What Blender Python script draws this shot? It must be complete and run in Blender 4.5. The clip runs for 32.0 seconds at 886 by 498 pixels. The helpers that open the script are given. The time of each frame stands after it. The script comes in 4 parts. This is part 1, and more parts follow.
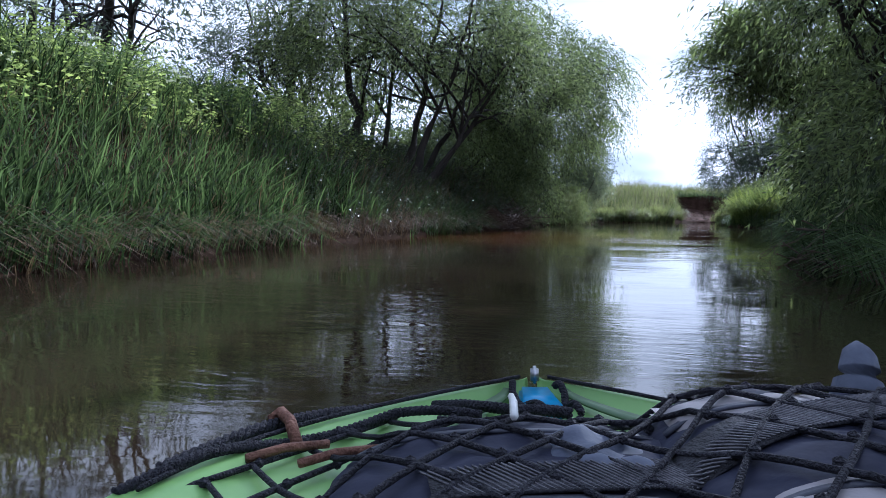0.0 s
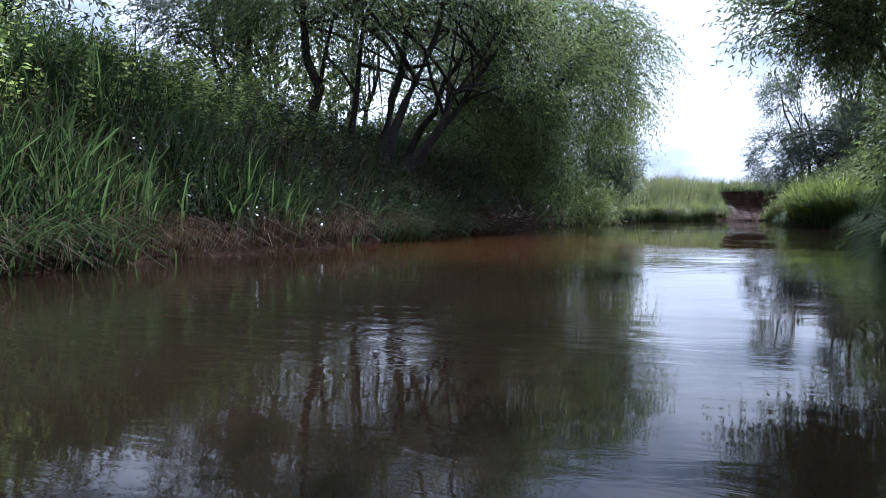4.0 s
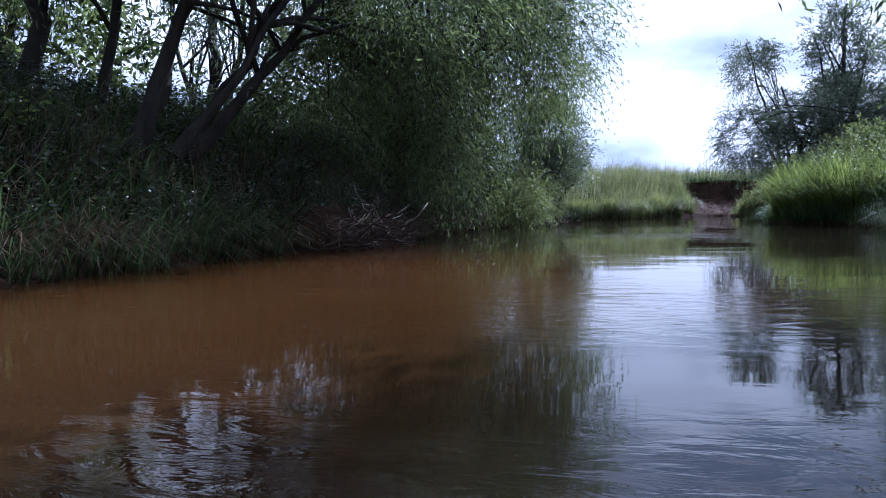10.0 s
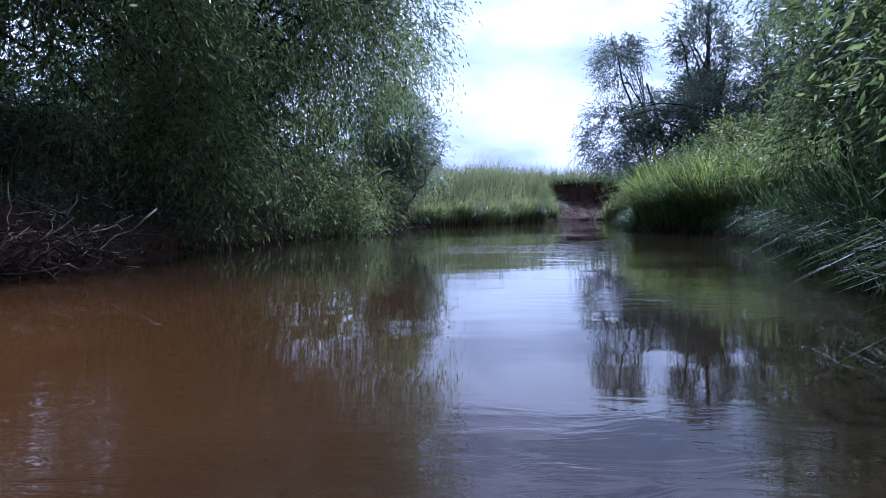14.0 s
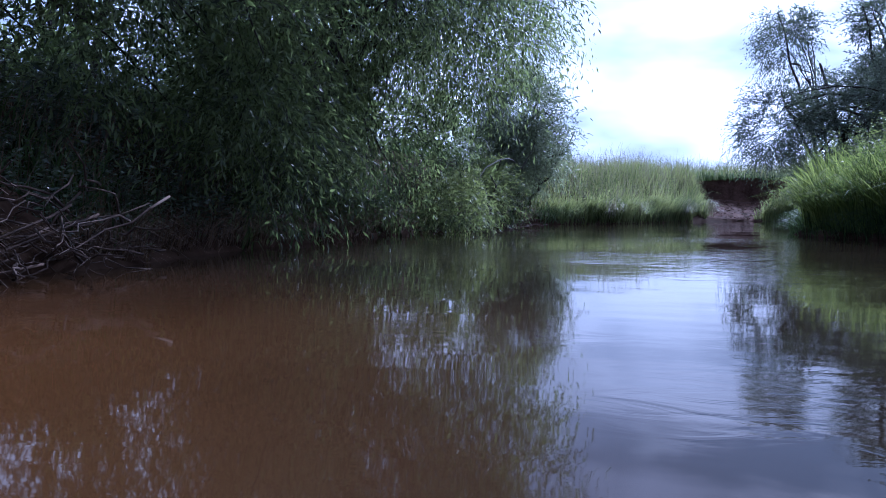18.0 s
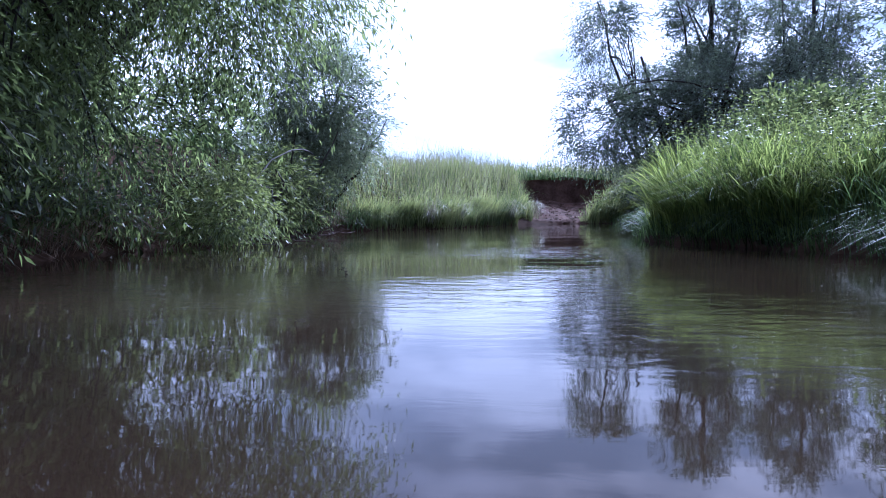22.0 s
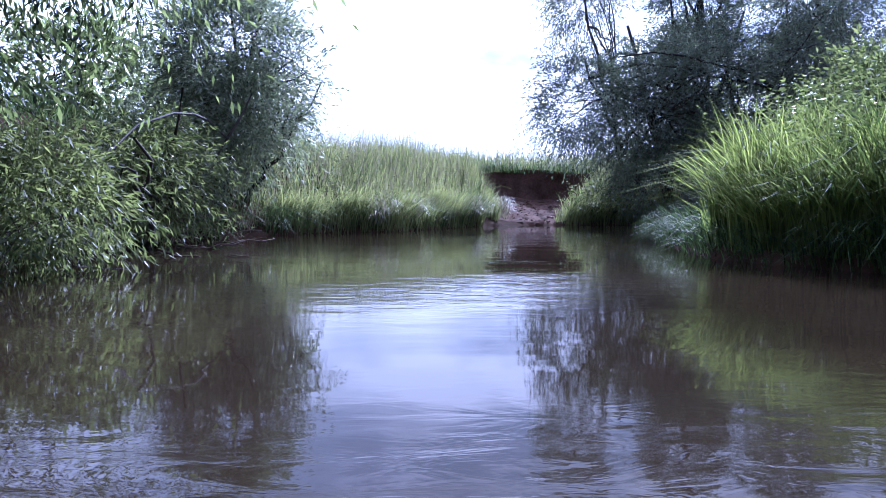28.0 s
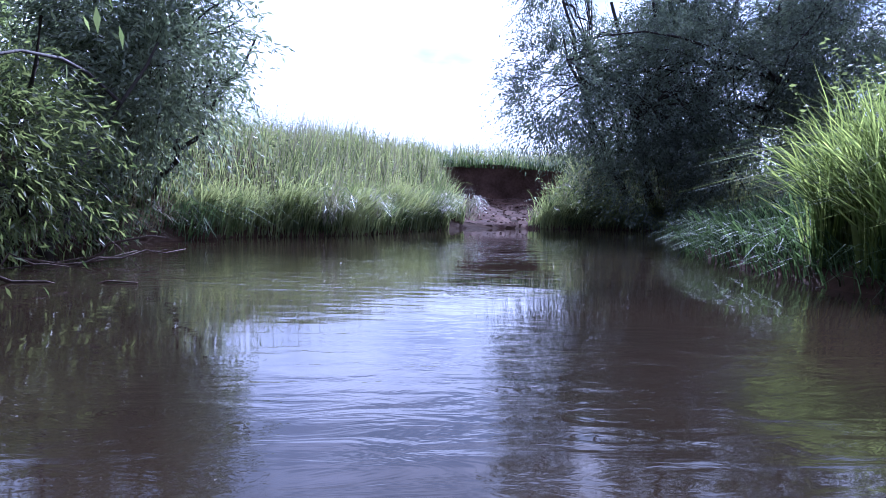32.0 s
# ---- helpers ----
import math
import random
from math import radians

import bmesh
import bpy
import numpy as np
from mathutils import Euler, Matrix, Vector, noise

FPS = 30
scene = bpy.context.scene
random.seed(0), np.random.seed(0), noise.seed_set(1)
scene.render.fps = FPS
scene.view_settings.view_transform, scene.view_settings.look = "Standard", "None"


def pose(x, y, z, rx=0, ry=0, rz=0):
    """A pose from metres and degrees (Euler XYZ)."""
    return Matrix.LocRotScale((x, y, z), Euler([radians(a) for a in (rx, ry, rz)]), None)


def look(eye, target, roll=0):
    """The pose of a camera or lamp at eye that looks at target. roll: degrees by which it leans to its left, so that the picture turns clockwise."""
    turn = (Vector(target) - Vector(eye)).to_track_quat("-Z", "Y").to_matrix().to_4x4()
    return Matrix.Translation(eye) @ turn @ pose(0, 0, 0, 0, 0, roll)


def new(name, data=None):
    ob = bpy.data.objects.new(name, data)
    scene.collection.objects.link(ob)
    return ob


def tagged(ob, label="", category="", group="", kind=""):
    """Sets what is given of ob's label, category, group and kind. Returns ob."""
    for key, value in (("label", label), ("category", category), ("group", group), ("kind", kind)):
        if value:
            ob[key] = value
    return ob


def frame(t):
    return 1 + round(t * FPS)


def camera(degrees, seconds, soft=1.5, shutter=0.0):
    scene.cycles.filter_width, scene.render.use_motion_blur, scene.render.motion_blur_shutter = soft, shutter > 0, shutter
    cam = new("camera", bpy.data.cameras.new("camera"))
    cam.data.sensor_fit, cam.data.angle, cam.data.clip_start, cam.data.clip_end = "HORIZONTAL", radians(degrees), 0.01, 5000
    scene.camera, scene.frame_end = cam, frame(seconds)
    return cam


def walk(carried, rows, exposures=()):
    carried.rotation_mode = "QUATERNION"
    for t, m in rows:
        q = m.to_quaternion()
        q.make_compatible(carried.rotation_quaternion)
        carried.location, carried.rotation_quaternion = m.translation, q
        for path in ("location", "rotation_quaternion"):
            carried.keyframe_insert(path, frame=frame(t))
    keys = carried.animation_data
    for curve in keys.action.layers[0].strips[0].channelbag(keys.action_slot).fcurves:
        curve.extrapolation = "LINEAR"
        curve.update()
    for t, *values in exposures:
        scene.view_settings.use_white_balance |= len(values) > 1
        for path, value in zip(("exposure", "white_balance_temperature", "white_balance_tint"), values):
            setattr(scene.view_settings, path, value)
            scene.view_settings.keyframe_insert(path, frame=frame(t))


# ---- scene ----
cam = camera(60, 32.0, soft=0.8)
# seconds, eye x y z, heading (degrees to the left of +y), tilt, lean
PATH = [
    (0.0, 0.0, 0.0, 0.65, 13.71, -3.07, 0.8), (0.5, -0.1, 0.68, 0.645, 16.45, -3.21, 0.75), (1.0, -0.19, 1.33, 0.645, 19.34, -3.32, 0.65),
    (1.5, -0.22, 1.97, 0.65, 20.61, -3.31, 0.55), (2.0, -0.2, 2.62, 0.65, 19.26, -3.2, 0.44), (2.5, -0.11, 3.26, 0.65, 17.82, -3.24, 0.4),
    (3.0, -0.02, 3.87, 0.65, 16.9, -3.26, 0.42), (3.5, 0.05, 4.45, 0.65, 16.36, -3.23, 0.43), (5.5, 0.2, 6.66, 0.645, 17.15, -3.25, 0.4),
    (6.5, 0.13, 7.76, 0.645, 18.91, -3.38, 0.2), (7.0, 0.06, 8.32, 0.645, 20.64, -3.4, -0.1), (7.5, 0.0, 8.92, 0.645, 22.13, -3.47, -0.3),
    (8.0, 0.03, 9.59, 0.645, 21.77, -3.5, -0.36), (8.5, 0.14, 10.31, 0.645, 19.23, -3.48, -0.4), (9.0, 0.28, 10.99, 0.645, 17.21, -3.4, -0.57),
    (10.0, 0.5, 12.18, 0.65, 14.07, -3.3, -0.8), (11.0, 0.73, 13.2, 0.66, 11.36, -3.25, -1.0), (12.0, 0.98, 14.11, 0.66, 9.33, -3.25, -0.8),
    (13.0, 1.25, 14.98, 0.665, 7.06, -3.24, -0.9), (13.5, 1.36, 15.39, 0.67, 5.87, -3.25, -0.95), (15.5, 1.59, 16.68, 0.66, 6.11, -3.13, -0.55),
    (16.5, 1.61, 17.28, 0.66, 9.93, -3.25, -0.1), (17.5, 1.6, 17.92, 0.655, 14.58, -3.48, 0.25), (18.0, 1.59, 18.3, 0.65, 16.25, -3.57, 0.3),
    (18.5, 1.58, 18.72, 0.65, 15.87, -3.61, 0.2), (19.0, 1.56, 19.21, 0.645, 13.8, -3.62, 0.2), (19.5, 1.53, 19.7, 0.64, 12.1, -3.61, 0.25),
    (20.0, 1.48, 20.18, 0.64, 10.34, -3.56, 0.2), (21.0, 1.36, 21.1, 0.635, 6.27, -3.4, 0.0), (22.0, 1.26, 21.98, 0.64, 2.74, -3.36, 0.0),
    (23.5, 1.12, 23.22, 0.64, 0.66, -3.38, 0.12), (25.5, 0.93, 24.75, 0.64, 0.05, -3.48, 0.39), (27.5, 0.68, 26.26, 0.64, -1.72, -3.63, 0.63),
    (29.0, 0.47, 27.5, 0.64, -4.18, -3.7, 0.9), (30.5, 0.31, 28.66, 0.63, -6.08, -3.73, 1.3), (32.0, 0.2, 29.76, 0.62, -7.66, -3.71, 1.8),
]
walk(cam, [(t, pose(x, y, z, 90 + tilt, 0, turn) @ pose(0, 0, 0, 0, 0, lean)) for t, x, y, z, turn, tilt, lean in PATH],
     exposures=[(0.0, 0.75, 4950, 15), (6.0, 0.76, 5050, 17), (9.0, 0.62, 4850, 19), (13.0, 0.56, 4550, 23), (19.0, 0.78, 4400, 26), (22.0, 1.15, 4500, 27), (24.0, 1.28, 4600, 31), (32.0, 1.38, 4500, 33)])

# ---- light ----
SUN_TURN, SUN_HIGH = 19.0, 34.0          # degrees to the right of +y, degrees up
world = bpy.data.worlds.new("sky")
scene.world = world
world.use_nodes = True
nt = world.node_tree
nt.nodes.clear()
out = nt.nodes.new("ShaderNodeOutputWorld")
back = nt.nodes.new("ShaderNodeBackground")
sky = nt.nodes.new("ShaderNodeTexSky")
sky.sky_type, sky.sun_disc = "NISHITA", False
sky.sun_elevation, sky.sun_rotation = radians(SUN_HIGH), radians(SUN_TURN)
sky.dust_density, sky.ozone_density = 2.0, 1.5
coord = nt.nodes.new("ShaderNodeTexCoord")
stretch = nt.nodes.new("ShaderNodeMapping")
stretch.inputs["Scale"].default_value = (1.0, 1.0, 2.6)
stretch.inputs["Location"].default_value = (0.35, 0.2, 0.1)
cloud = nt.nodes.new("ShaderNodeTexNoise")
cloud.inputs["Scale"].default_value, cloud.inputs["Detail"].default_value, cloud.inputs["Roughness"].default_value = 2.6, 6.0, 0.5
ramp = nt.nodes.new("ShaderNodeValToRGB")
ramp.color_ramp.elements[0].position, ramp.color_ramp.elements[1].position = 0.26, 0.48
mix = nt.nodes.new("ShaderNodeMix")
mix.data_type = "RGBA"
grey = nt.nodes.new("ShaderNodeTexNoise")
grey.inputs["Scale"].default_value, grey.inputs["Detail"].default_value = 3.1, 4.0
shade = nt.nodes.new("ShaderNodeValToRGB")
shade.color_ramp.elements[0].position, shade.color_ramp.elements[1].position = 0.39, 0.55
shade.color_ramp.elements[0].color, shade.color_ramp.elements[1].color = (0.34, 0.39, 0.45, 1), (1, 1, 1, 1)
lift = nt.nodes.new("ShaderNodeMix")
lift.data_type, lift.blend_type = "RGBA", "MULTIPLY"
lift.inputs["Factor"].default_value = 1.0
lift.inputs["B"].default_value = (10.5, 10.5, 10.6, 1)
# clouds shine brightest round the sun and fade away from it
aim = nt.nodes.new("ShaderNodeVectorMath")
aim.operation = "DOT_PRODUCT"
aim.inputs[1].default_value = (math.sin(radians(SUN_TURN)) * math.cos(radians(SUN_HIGH)), math.cos(radians(SUN_TURN)) * math.cos(radians(SUN_HIGH)), math.sin(radians(SUN_HIGH)))
fade = nt.nodes.new("ShaderNodeMapRange")
fade.inputs["From Min"].default_value, fade.inputs["From Max"].default_value = -0.5, 0.6
fade.inputs["To Min"].default_value, fade.inputs["To Max"].default_value = 0.034, 0.085
nt.links.new(coord.outputs["Generated"], aim.inputs[0])
nt.links.new(aim.outputs["Value"], fade.inputs["Value"])
nt.links.new(fade.outputs["Result"], back.inputs["Strength"])
nt.links.new(coord.outputs["Generated"], stretch.inputs["Vector"])
nt.links.new(stretch.outputs["Vector"], cloud.inputs["Vector"])
nt.links.new(stretch.outputs["Vector"], grey.inputs["Vector"])
nt.links.new(grey.outputs["Fac"], shade.inputs["Fac"])
nt.links.new(shade.outputs["Color"], lift.inputs["A"])
nt.links.new(lift.outputs["Result"], mix.inputs["B"])
nt.links.new(cloud.outputs["Fac"], ramp.inputs["Fac"])
nt.links.new(ramp.outputs["Color"], mix.inputs["Factor"])
nt.links.new(sky.outputs["Color"], mix.inputs["A"])
nt.links.new(mix.outputs["Result"], back.inputs["Color"])
nt.links.new(back.outputs["Background"], out.inputs["Surface"])

lamp = bpy.data.lights.new("sun", "SUN")
lamp.energy, lamp.angle, lamp.color = 5.0, radians(0.6), (1.0, 0.95, 0.86)
sun = new("sun", lamp)
a, e = radians(SUN_TURN), radians(SUN_HIGH)
sun.matrix_world = look((60 * math.sin(a) * math.cos(e), 60 * math.cos(a) * math.cos(e), 60 * math.sin(e)), (0, 0, 0))

# ---- mesh tools ----
rng = np.random.default_rng(7)


def raw_mesh(name, v, f):
    """A mesh from arrays: points (n, 3) and faces of one size (m, k)."""
    me = bpy.data.meshes.new(name)
    me.vertices.add(len(v))
    me.vertices.foreach_set("co", np.asarray(v, np.float32).ravel())
    me.loops.add(f.size)
    me.loops.foreach_set("vertex_index", np.asarray(f, np.int32).ravel())
    me.polygons.add(len(f))
    me.polygons.foreach_set("loop_start", np.arange(0, f.size, f.shape[1], dtype=np.int32))
    me.update(calc_edges=True)
    return me


def add(name, vf, mat, parent=None, label="", smooth=False):
    me = raw_mesh(name, *vf)
    me.materials.append(mat)
    if smooth:
        me.polygons.foreach_set("use_smooth", np.ones(len(me.polygons), bool))
    ob = new(name, me)
    if parent is not None:
        ob.parent = parent
    if label:
        ob["label"] = label
    return ob


def part(name, bm, mat, parent, label="", smooth=False):
    me = bpy.data.meshes.new(name)
    bm.to_mesh(me)
    bm.free()
    me.materials.append(mat)
    if smooth:
        me.polygons.foreach_set("use_smooth", np.ones(len(me.polygons), bool))
    ob = new(name, me)
    ob.parent = parent
    if label:
        ob["label"] = label
    return ob


def join(pieces):
    vs, fs, n = [], [], 0
    for v, f in pieces:
        vs.append(v)
        fs.append(f + n)
        n += len(v)
    return np.concatenate(vs), np.concatenate(fs)


def unit(v):
    return v / np.maximum(np.linalg.norm(v, axis=-1, keepdims=True), 1e-9)


def tube(pts, radii, sides=6, closed=True):
    """A round bar along points, as quads."""
    pts, n = np.asarray(pts, float), len(pts)
    radii = np.broadcast_to(np.asarray(radii, float), (n,))
    along = unit(np.gradient(pts, axis=0))
    ref = np.where(np.abs(along[:, 2:]) > 0.9, [[1.0, 0, 0]], [[0, 0, 1.0]])
    s = unit(np.cross(along, ref))
    u = np.cross(s, along)
    ang = np.linspace(0, 2 * np.pi, sides, endpoint=False)
    v = pts[:, None] + radii[:, None, None] * (np.cos(ang)[None, :, None] * s[:, None] + np.sin(ang)[None, :, None] * u[:, None])
    i, j = np.meshgrid(np.arange(n - 1), np.arange(sides), indexing="ij")
    k = (j + 1) % sides
    f = np.stack([i * sides + j, i * sides + k, (i + 1) * sides + k, (i + 1) * sides + j], -1).reshape(-1, 4)
    if closed and sides == 6:
        f = np.concatenate([f, [[0, 3, 2, 1], [0, 5, 4, 3]], (n - 1) * 6 + np.array([[0, 1, 2, 3], [0, 3, 4, 5]])])
    return v.reshape(-1, 3), f


def bend(a, b, lift=0.0, wob=0.0, n=7, r=rng):
    """Points from a to b, bowed upwards by lift and made uneven."""
    a, b = np.asarray(a, float), np.asarray(b, float)
    s = np.linspace(0, 1, n)[:, None]
    p = a + (b - a) * s + np.array([[0, 0, 1.0]]) * lift * 4 * s * (1 - s)
    return p + r.normal(0, 1, (n, 3)) * wob * np.sqrt(s * (1.15 - s)).clip(0)


def leaves(p, d, length, width, r=rng):
    """One pointed, slightly folded leaf at each point p along d, as a quad."""
    n = len(p)
    side = unit(np.cross(d, r.normal(0, 1, (n, 3))))
    length, width = np.broadcast_to(length, (n,))[:, None], np.broadcast_to(width, (n,))[:, None]
    up = np.cross(side, d)
    m = p + d * length * 0.42 + up * width * 0.25
    v = np.stack([p, m + side * width / 2, p + d * length, m - side * width / 2], 1).reshape(-1, 3)
    return v, np.arange(4 * n).reshape(-1, 4)


def blades(base, height, width, lean, arch, r=rng, up=None):
    """Arching grass blades: three quads each."""
    n = len(base)
    height, width, arch = (np.broadcast_to(q, (n,))[:, None] for q in (height, width, arch))
    lean = unit(np.c_[lean, np.zeros(n)])
    ang = r.uniform(0, 2 * np.pi, n)
    side = np.c_[np.cos(ang), np.sin(ang), np.zeros(n)]
    rows = []
    for s, w in ((0, 1.0), (0.4, 0.95), (0.75, 0.65), (1.0, 0.08)):
        c = base + np.array([[0, 0, 1.0]]) * height * (s - arch * 0.62 * s ** 3) + lean * height * arch * 0.8 * s * s
        rows += [c - side * width * w / 2, c + side * width * w / 2]
    v = np.stack(rows, 1).reshape(-1, 3)
    q = np.array([[0, 1, 3, 2], [2, 3, 5, 4], [4, 5, 7, 6]])
    return v, (np.arange(n)[:, None, None] * 8 + q).reshape(-1, 4)


def wavy(p, k=1.0, seed=0.0):
    """A cheap smooth noise of about -1 to 1 over points."""
    x, y, z = (p * k).T
    return (np.sin(x * 1.7 + 1.3 * np.sin(y * 1.1 + seed) + seed) + np.sin(y * 2.1 + 1.1 * np.sin(z * 1.6 + seed * 2) + 2 * seed)
            + np.sin(z * 1.9 + 1.2 * np.sin(x * 1.3 - seed) + 3 * seed)) / 3


# ---- materials ----
def shader(name):
    m = bpy.data.materials.new(name)
    m.use_nodes = True
    return m, m.node_tree.nodes, m.node_tree.links, m.node_tree.nodes["Principled BSDF"]


def muted(c, share):
    """A colour drawn towards grey."""
    g = 0.3 * c[0] + 0.55 * c[1] + 0.15 * c[2]
    return tuple(q + (g - q) * share for q in c)


def leaf_mat(name, dark, light, trans=0.45, patch=0.6, rough=0.5, glow=1.7, grey=0.4, sheen=0.3):
    """Leaves and blades: each island its own tone, a slow patchiness, light shining through."""
    m, nodes, links, bsdf = shader(name)
    dark, light = muted(dark, grey), muted(light, grey)
    geo = nodes.new("ShaderNodeNewGeometry")
    big = nodes.new("ShaderNodeTexNoise")
    big.inputs["Scale"].default_value, big.inputs["Detail"].default_value = patch, 3.0
    tex = nodes.new("ShaderNodeTexCoord")
    links.new(tex.outputs["Object"], big.inputs["Vector"])
    mixv = nodes.new("ShaderNodeMath")
    mixv.operation = "MULTIPLY_ADD"
    links.new(geo.outputs["Random Per Island"], mixv.inputs[0])
    mixv.inputs[1].default_value = 0.9
    off = nodes.new("ShaderNodeMath")
    off.operation = "MULTIPLY_ADD"
    links.new(big.outputs["Fac"], off.inputs[0])
    off.inputs[1].default_value, off.inputs[2].default_value = 1.5, -0.7
    links.new(off.outputs[0], mixv.inputs[2])
    ramp = nodes.new("ShaderNodeValToRGB")
    ramp.color_ramp.elements[0].color, ramp.color_ramp.elements[1].color = (*dark, 1), (*light, 1)
    links.new(mixv.outputs[0], ramp.inputs["Fac"])
    links.new(ramp.outputs["Color"], bsdf.inputs["Base Color"])
    bsdf.inputs["Roughness"].default_value = rough
    bsdf.inputs["Specular IOR Level"].default_value = sheen
    through_light = nodes.new("ShaderNodeBsdfTranslucent")
    gain = nodes.new("ShaderNodeMix")
    gain.data_type, gain.blend_type = "RGBA", "MULTIPLY"
    gain.inputs["Factor"].default_value = 1.0
    gain.inputs["B"].default_value = (glow * 1.05, glow * 1.1, glow * 0.74, 1)
    links.new(ramp.outputs["Color"], gain.inputs["A"])
    links.new(gain.outputs["Result"], through_light.inputs["Color"])
    both = nodes.new("ShaderNodeMixShader")
    both.inputs["Fac"].default_value = trans
    links.new(bsdf.outputs["BSDF"], both.inputs[1])
    links.new(through_light.outputs["BSDF"], both.inputs[2])
    links.new(both.outputs["Shader"], nodes["Material Output"].inputs["Surface"])
    return m


def rough_mat(name, dark, light, scale=6.0, rough=0.85, bump=0.3, detail=6.0, stretch=(1, 1, 1), spec=0.3, fine=0.0, metal=0.0):
    """A plain natural surface: two tones by noise at two scales, with relief."""
    m, nodes, links, bsdf = shader(name)
    tex = nodes.new("ShaderNodeTexCoord")
    mp = nodes.new("ShaderNodeMapping")
    mp.inputs["Scale"].default_value = stretch
    links.new(tex.outputs["Object"], mp.inputs["Vector"])
    n1 = nodes.new("ShaderNodeTexNoise")
    n1.inputs["Scale"].default_value, n1.inputs["Detail"].default_value = scale, detail
    n2 = nodes.new("ShaderNodeTexNoise")
    n2.inputs["Scale"].default_value, n2.inputs["Detail"].default_value = fine or scale * 7, 3.0
    for n in (n1, n2):
        links.new(mp.outputs["Vector"], n.inputs["Vector"])
    s = nodes.new("ShaderNodeMath")
    s.operation = "MULTIPLY_ADD"
    links.new(n2.outputs["Fac"], s.inputs[0])
    s.inputs[1].default_value = 0.5
    links.new(n1.outputs["Fac"], s.inputs[2])
    ramp = nodes.new("ShaderNodeValToRGB")
    ramp.color_ramp.elements[0].position, ramp.color_ramp.elements[1].position = 0.5, 1.0
    ramp.color_ramp.elements[0].color, ramp.color_ramp.elements[1].color = (*dark, 1), (*light, 1)
    links.new(s.outputs[0], ramp.inputs["Fac"])
    links.new(ramp.outputs["Color"], bsdf.inputs["Base Color"])
    bsdf.inputs["Roughness"].default_value, bsdf.inputs["Specular IOR Level"].default_value = rough, spec
    bsdf.inputs["Metallic"].default_value = metal
    b = nodes.new("ShaderNodeBump")
    b.inputs["Strength"].default_value, b.inputs["Distance"].default_value = bump, 0.02
    links.new(s.outputs[0], b.inputs["Height"])
    links.new(b.outputs["Normal"], bsdf.inputs["Normal"])
    return m


def water_mat():
    """Murky brown river water, a sunlit patch painted into its colour, with small ripples and smooth stretches."""
    m, nodes, links, bsdf = shader("river_water")
    tex = nodes.new("ShaderNodeTexCoord")
    silt = nodes.new("ShaderNodeTexNoise")
    silt.inputs["Scale"].default_value, silt.inputs["Detail"].default_value = 0.35, 4.0
    links.new(tex.outputs["Object"], silt.inputs["Vector"])
    # warm orange oval painted in for the sunlit water near the left bank
    bar = nodes.new("ShaderNodeVectorMath")
    bar.operation = "MULTIPLY_ADD"
    bar.inputs[1].default_value, bar.inputs[2].default_value = (0.19, 0.125, 0.0), (0.42, -2.28, 0.0)
    links.new(tex.outputs["Object"], bar.inputs[0])
    far = nodes.new("ShaderNodeVectorMath")
    far.operation = "LENGTH"
    links.new(bar.outputs["Vector"], far.inputs[0])
    sun_patch = nodes.new("ShaderNodeMapRange")
    sun_patch.interpolation_type = "SMOOTHSTEP"
    sun_patch.inputs["From Min"].default_value, sun_patch.inputs["From Max"].default_value = 0.15, 0.92
    sun_patch.inputs["To Min"].default_value, sun_patch.inputs["To Max"].default_value = 1.0, 0.0
    links.new(far.outputs["Value"], sun_patch.inputs["Value"])
    tones = []
    for dark, light in (((0.012, 0.0085, 0.0055), (0.029, 0.0195, 0.0115)), ((0.056, 0.023, 0.0065), (0.092, 0.038, 0.0105))):
        ramp = nodes.new("ShaderNodeValToRGB")
        ramp.color_ramp.elements[0].position, ramp.color_ramp.elements[1].position = 0.3, 0.75
        ramp.color_ramp.elements[0].color, ramp.color_ramp.elements[1].color = (*dark, 1), (*light, 1)
        links.new(silt.outputs["Fac"], ramp.inputs["Fac"])
        tones.append(ramp)
    water_tone = nodes.new("ShaderNodeMix")
    water_tone.data_type = "RGBA"
    links.new(sun_patch.outputs["Result"], water_tone.inputs["Factor"])
    links.new(tones[0].outputs["Color"], water_tone.inputs["A"])
    links.new(tones[1].outputs["Color"], water_tone.inputs["B"])
    links.new(water_tone.outputs["Result"], bsdf.inputs["Base Color"])
    bsdf.inputs["Roughness"].default_value, bsdf.inputs["IOR"].default_value = 0.03, 1.33
    mp = nodes.new("ShaderNodeMapping")
    mp.inputs["Scale"].default_value = (0.5, 1.15, 1.0)
    mp.inputs["Rotation"].default_value = (0, 0, radians(-12))
    links.new(tex.outputs["Object"], mp.inputs["Vector"])
    w1 = nodes.new("ShaderNodeTexNoise")
    w1.inputs["Scale"].default_value, w1.inputs["Detail"].default_value, w1.inputs["Distortion"].default_value = 5.0, 4.0, 0.8
    w2 = nodes.new("ShaderNodeTexNoise")
    w2.inputs["Scale"].default_value, w2.inputs["Detail"].default_value = 0.9, 2.0
    calm = nodes.new("ShaderNodeTexNoise")
    calm.inputs["Scale"].default_value, calm.inputs["Detail"].default_value = 0.28, 2.0
    for n in (w1, w2, calm):
        links.new(mp.outputs["Vector"], n.inputs["Vector"])
    cr = nodes.new("ShaderNodeMapRange")
    cr.inputs["From Min"].default_value, cr.inputs["From Max"].default_value = 0.42, 0.68
    cr.inputs["To Min"].default_value, cr.inputs["To Max"].default_value = 0.03, 0.75
    links.new(calm.outputs["Fac"], cr.inputs["Value"])
    mul = nodes.new("ShaderNodeMath")
    mul.operation = "MULTIPLY"
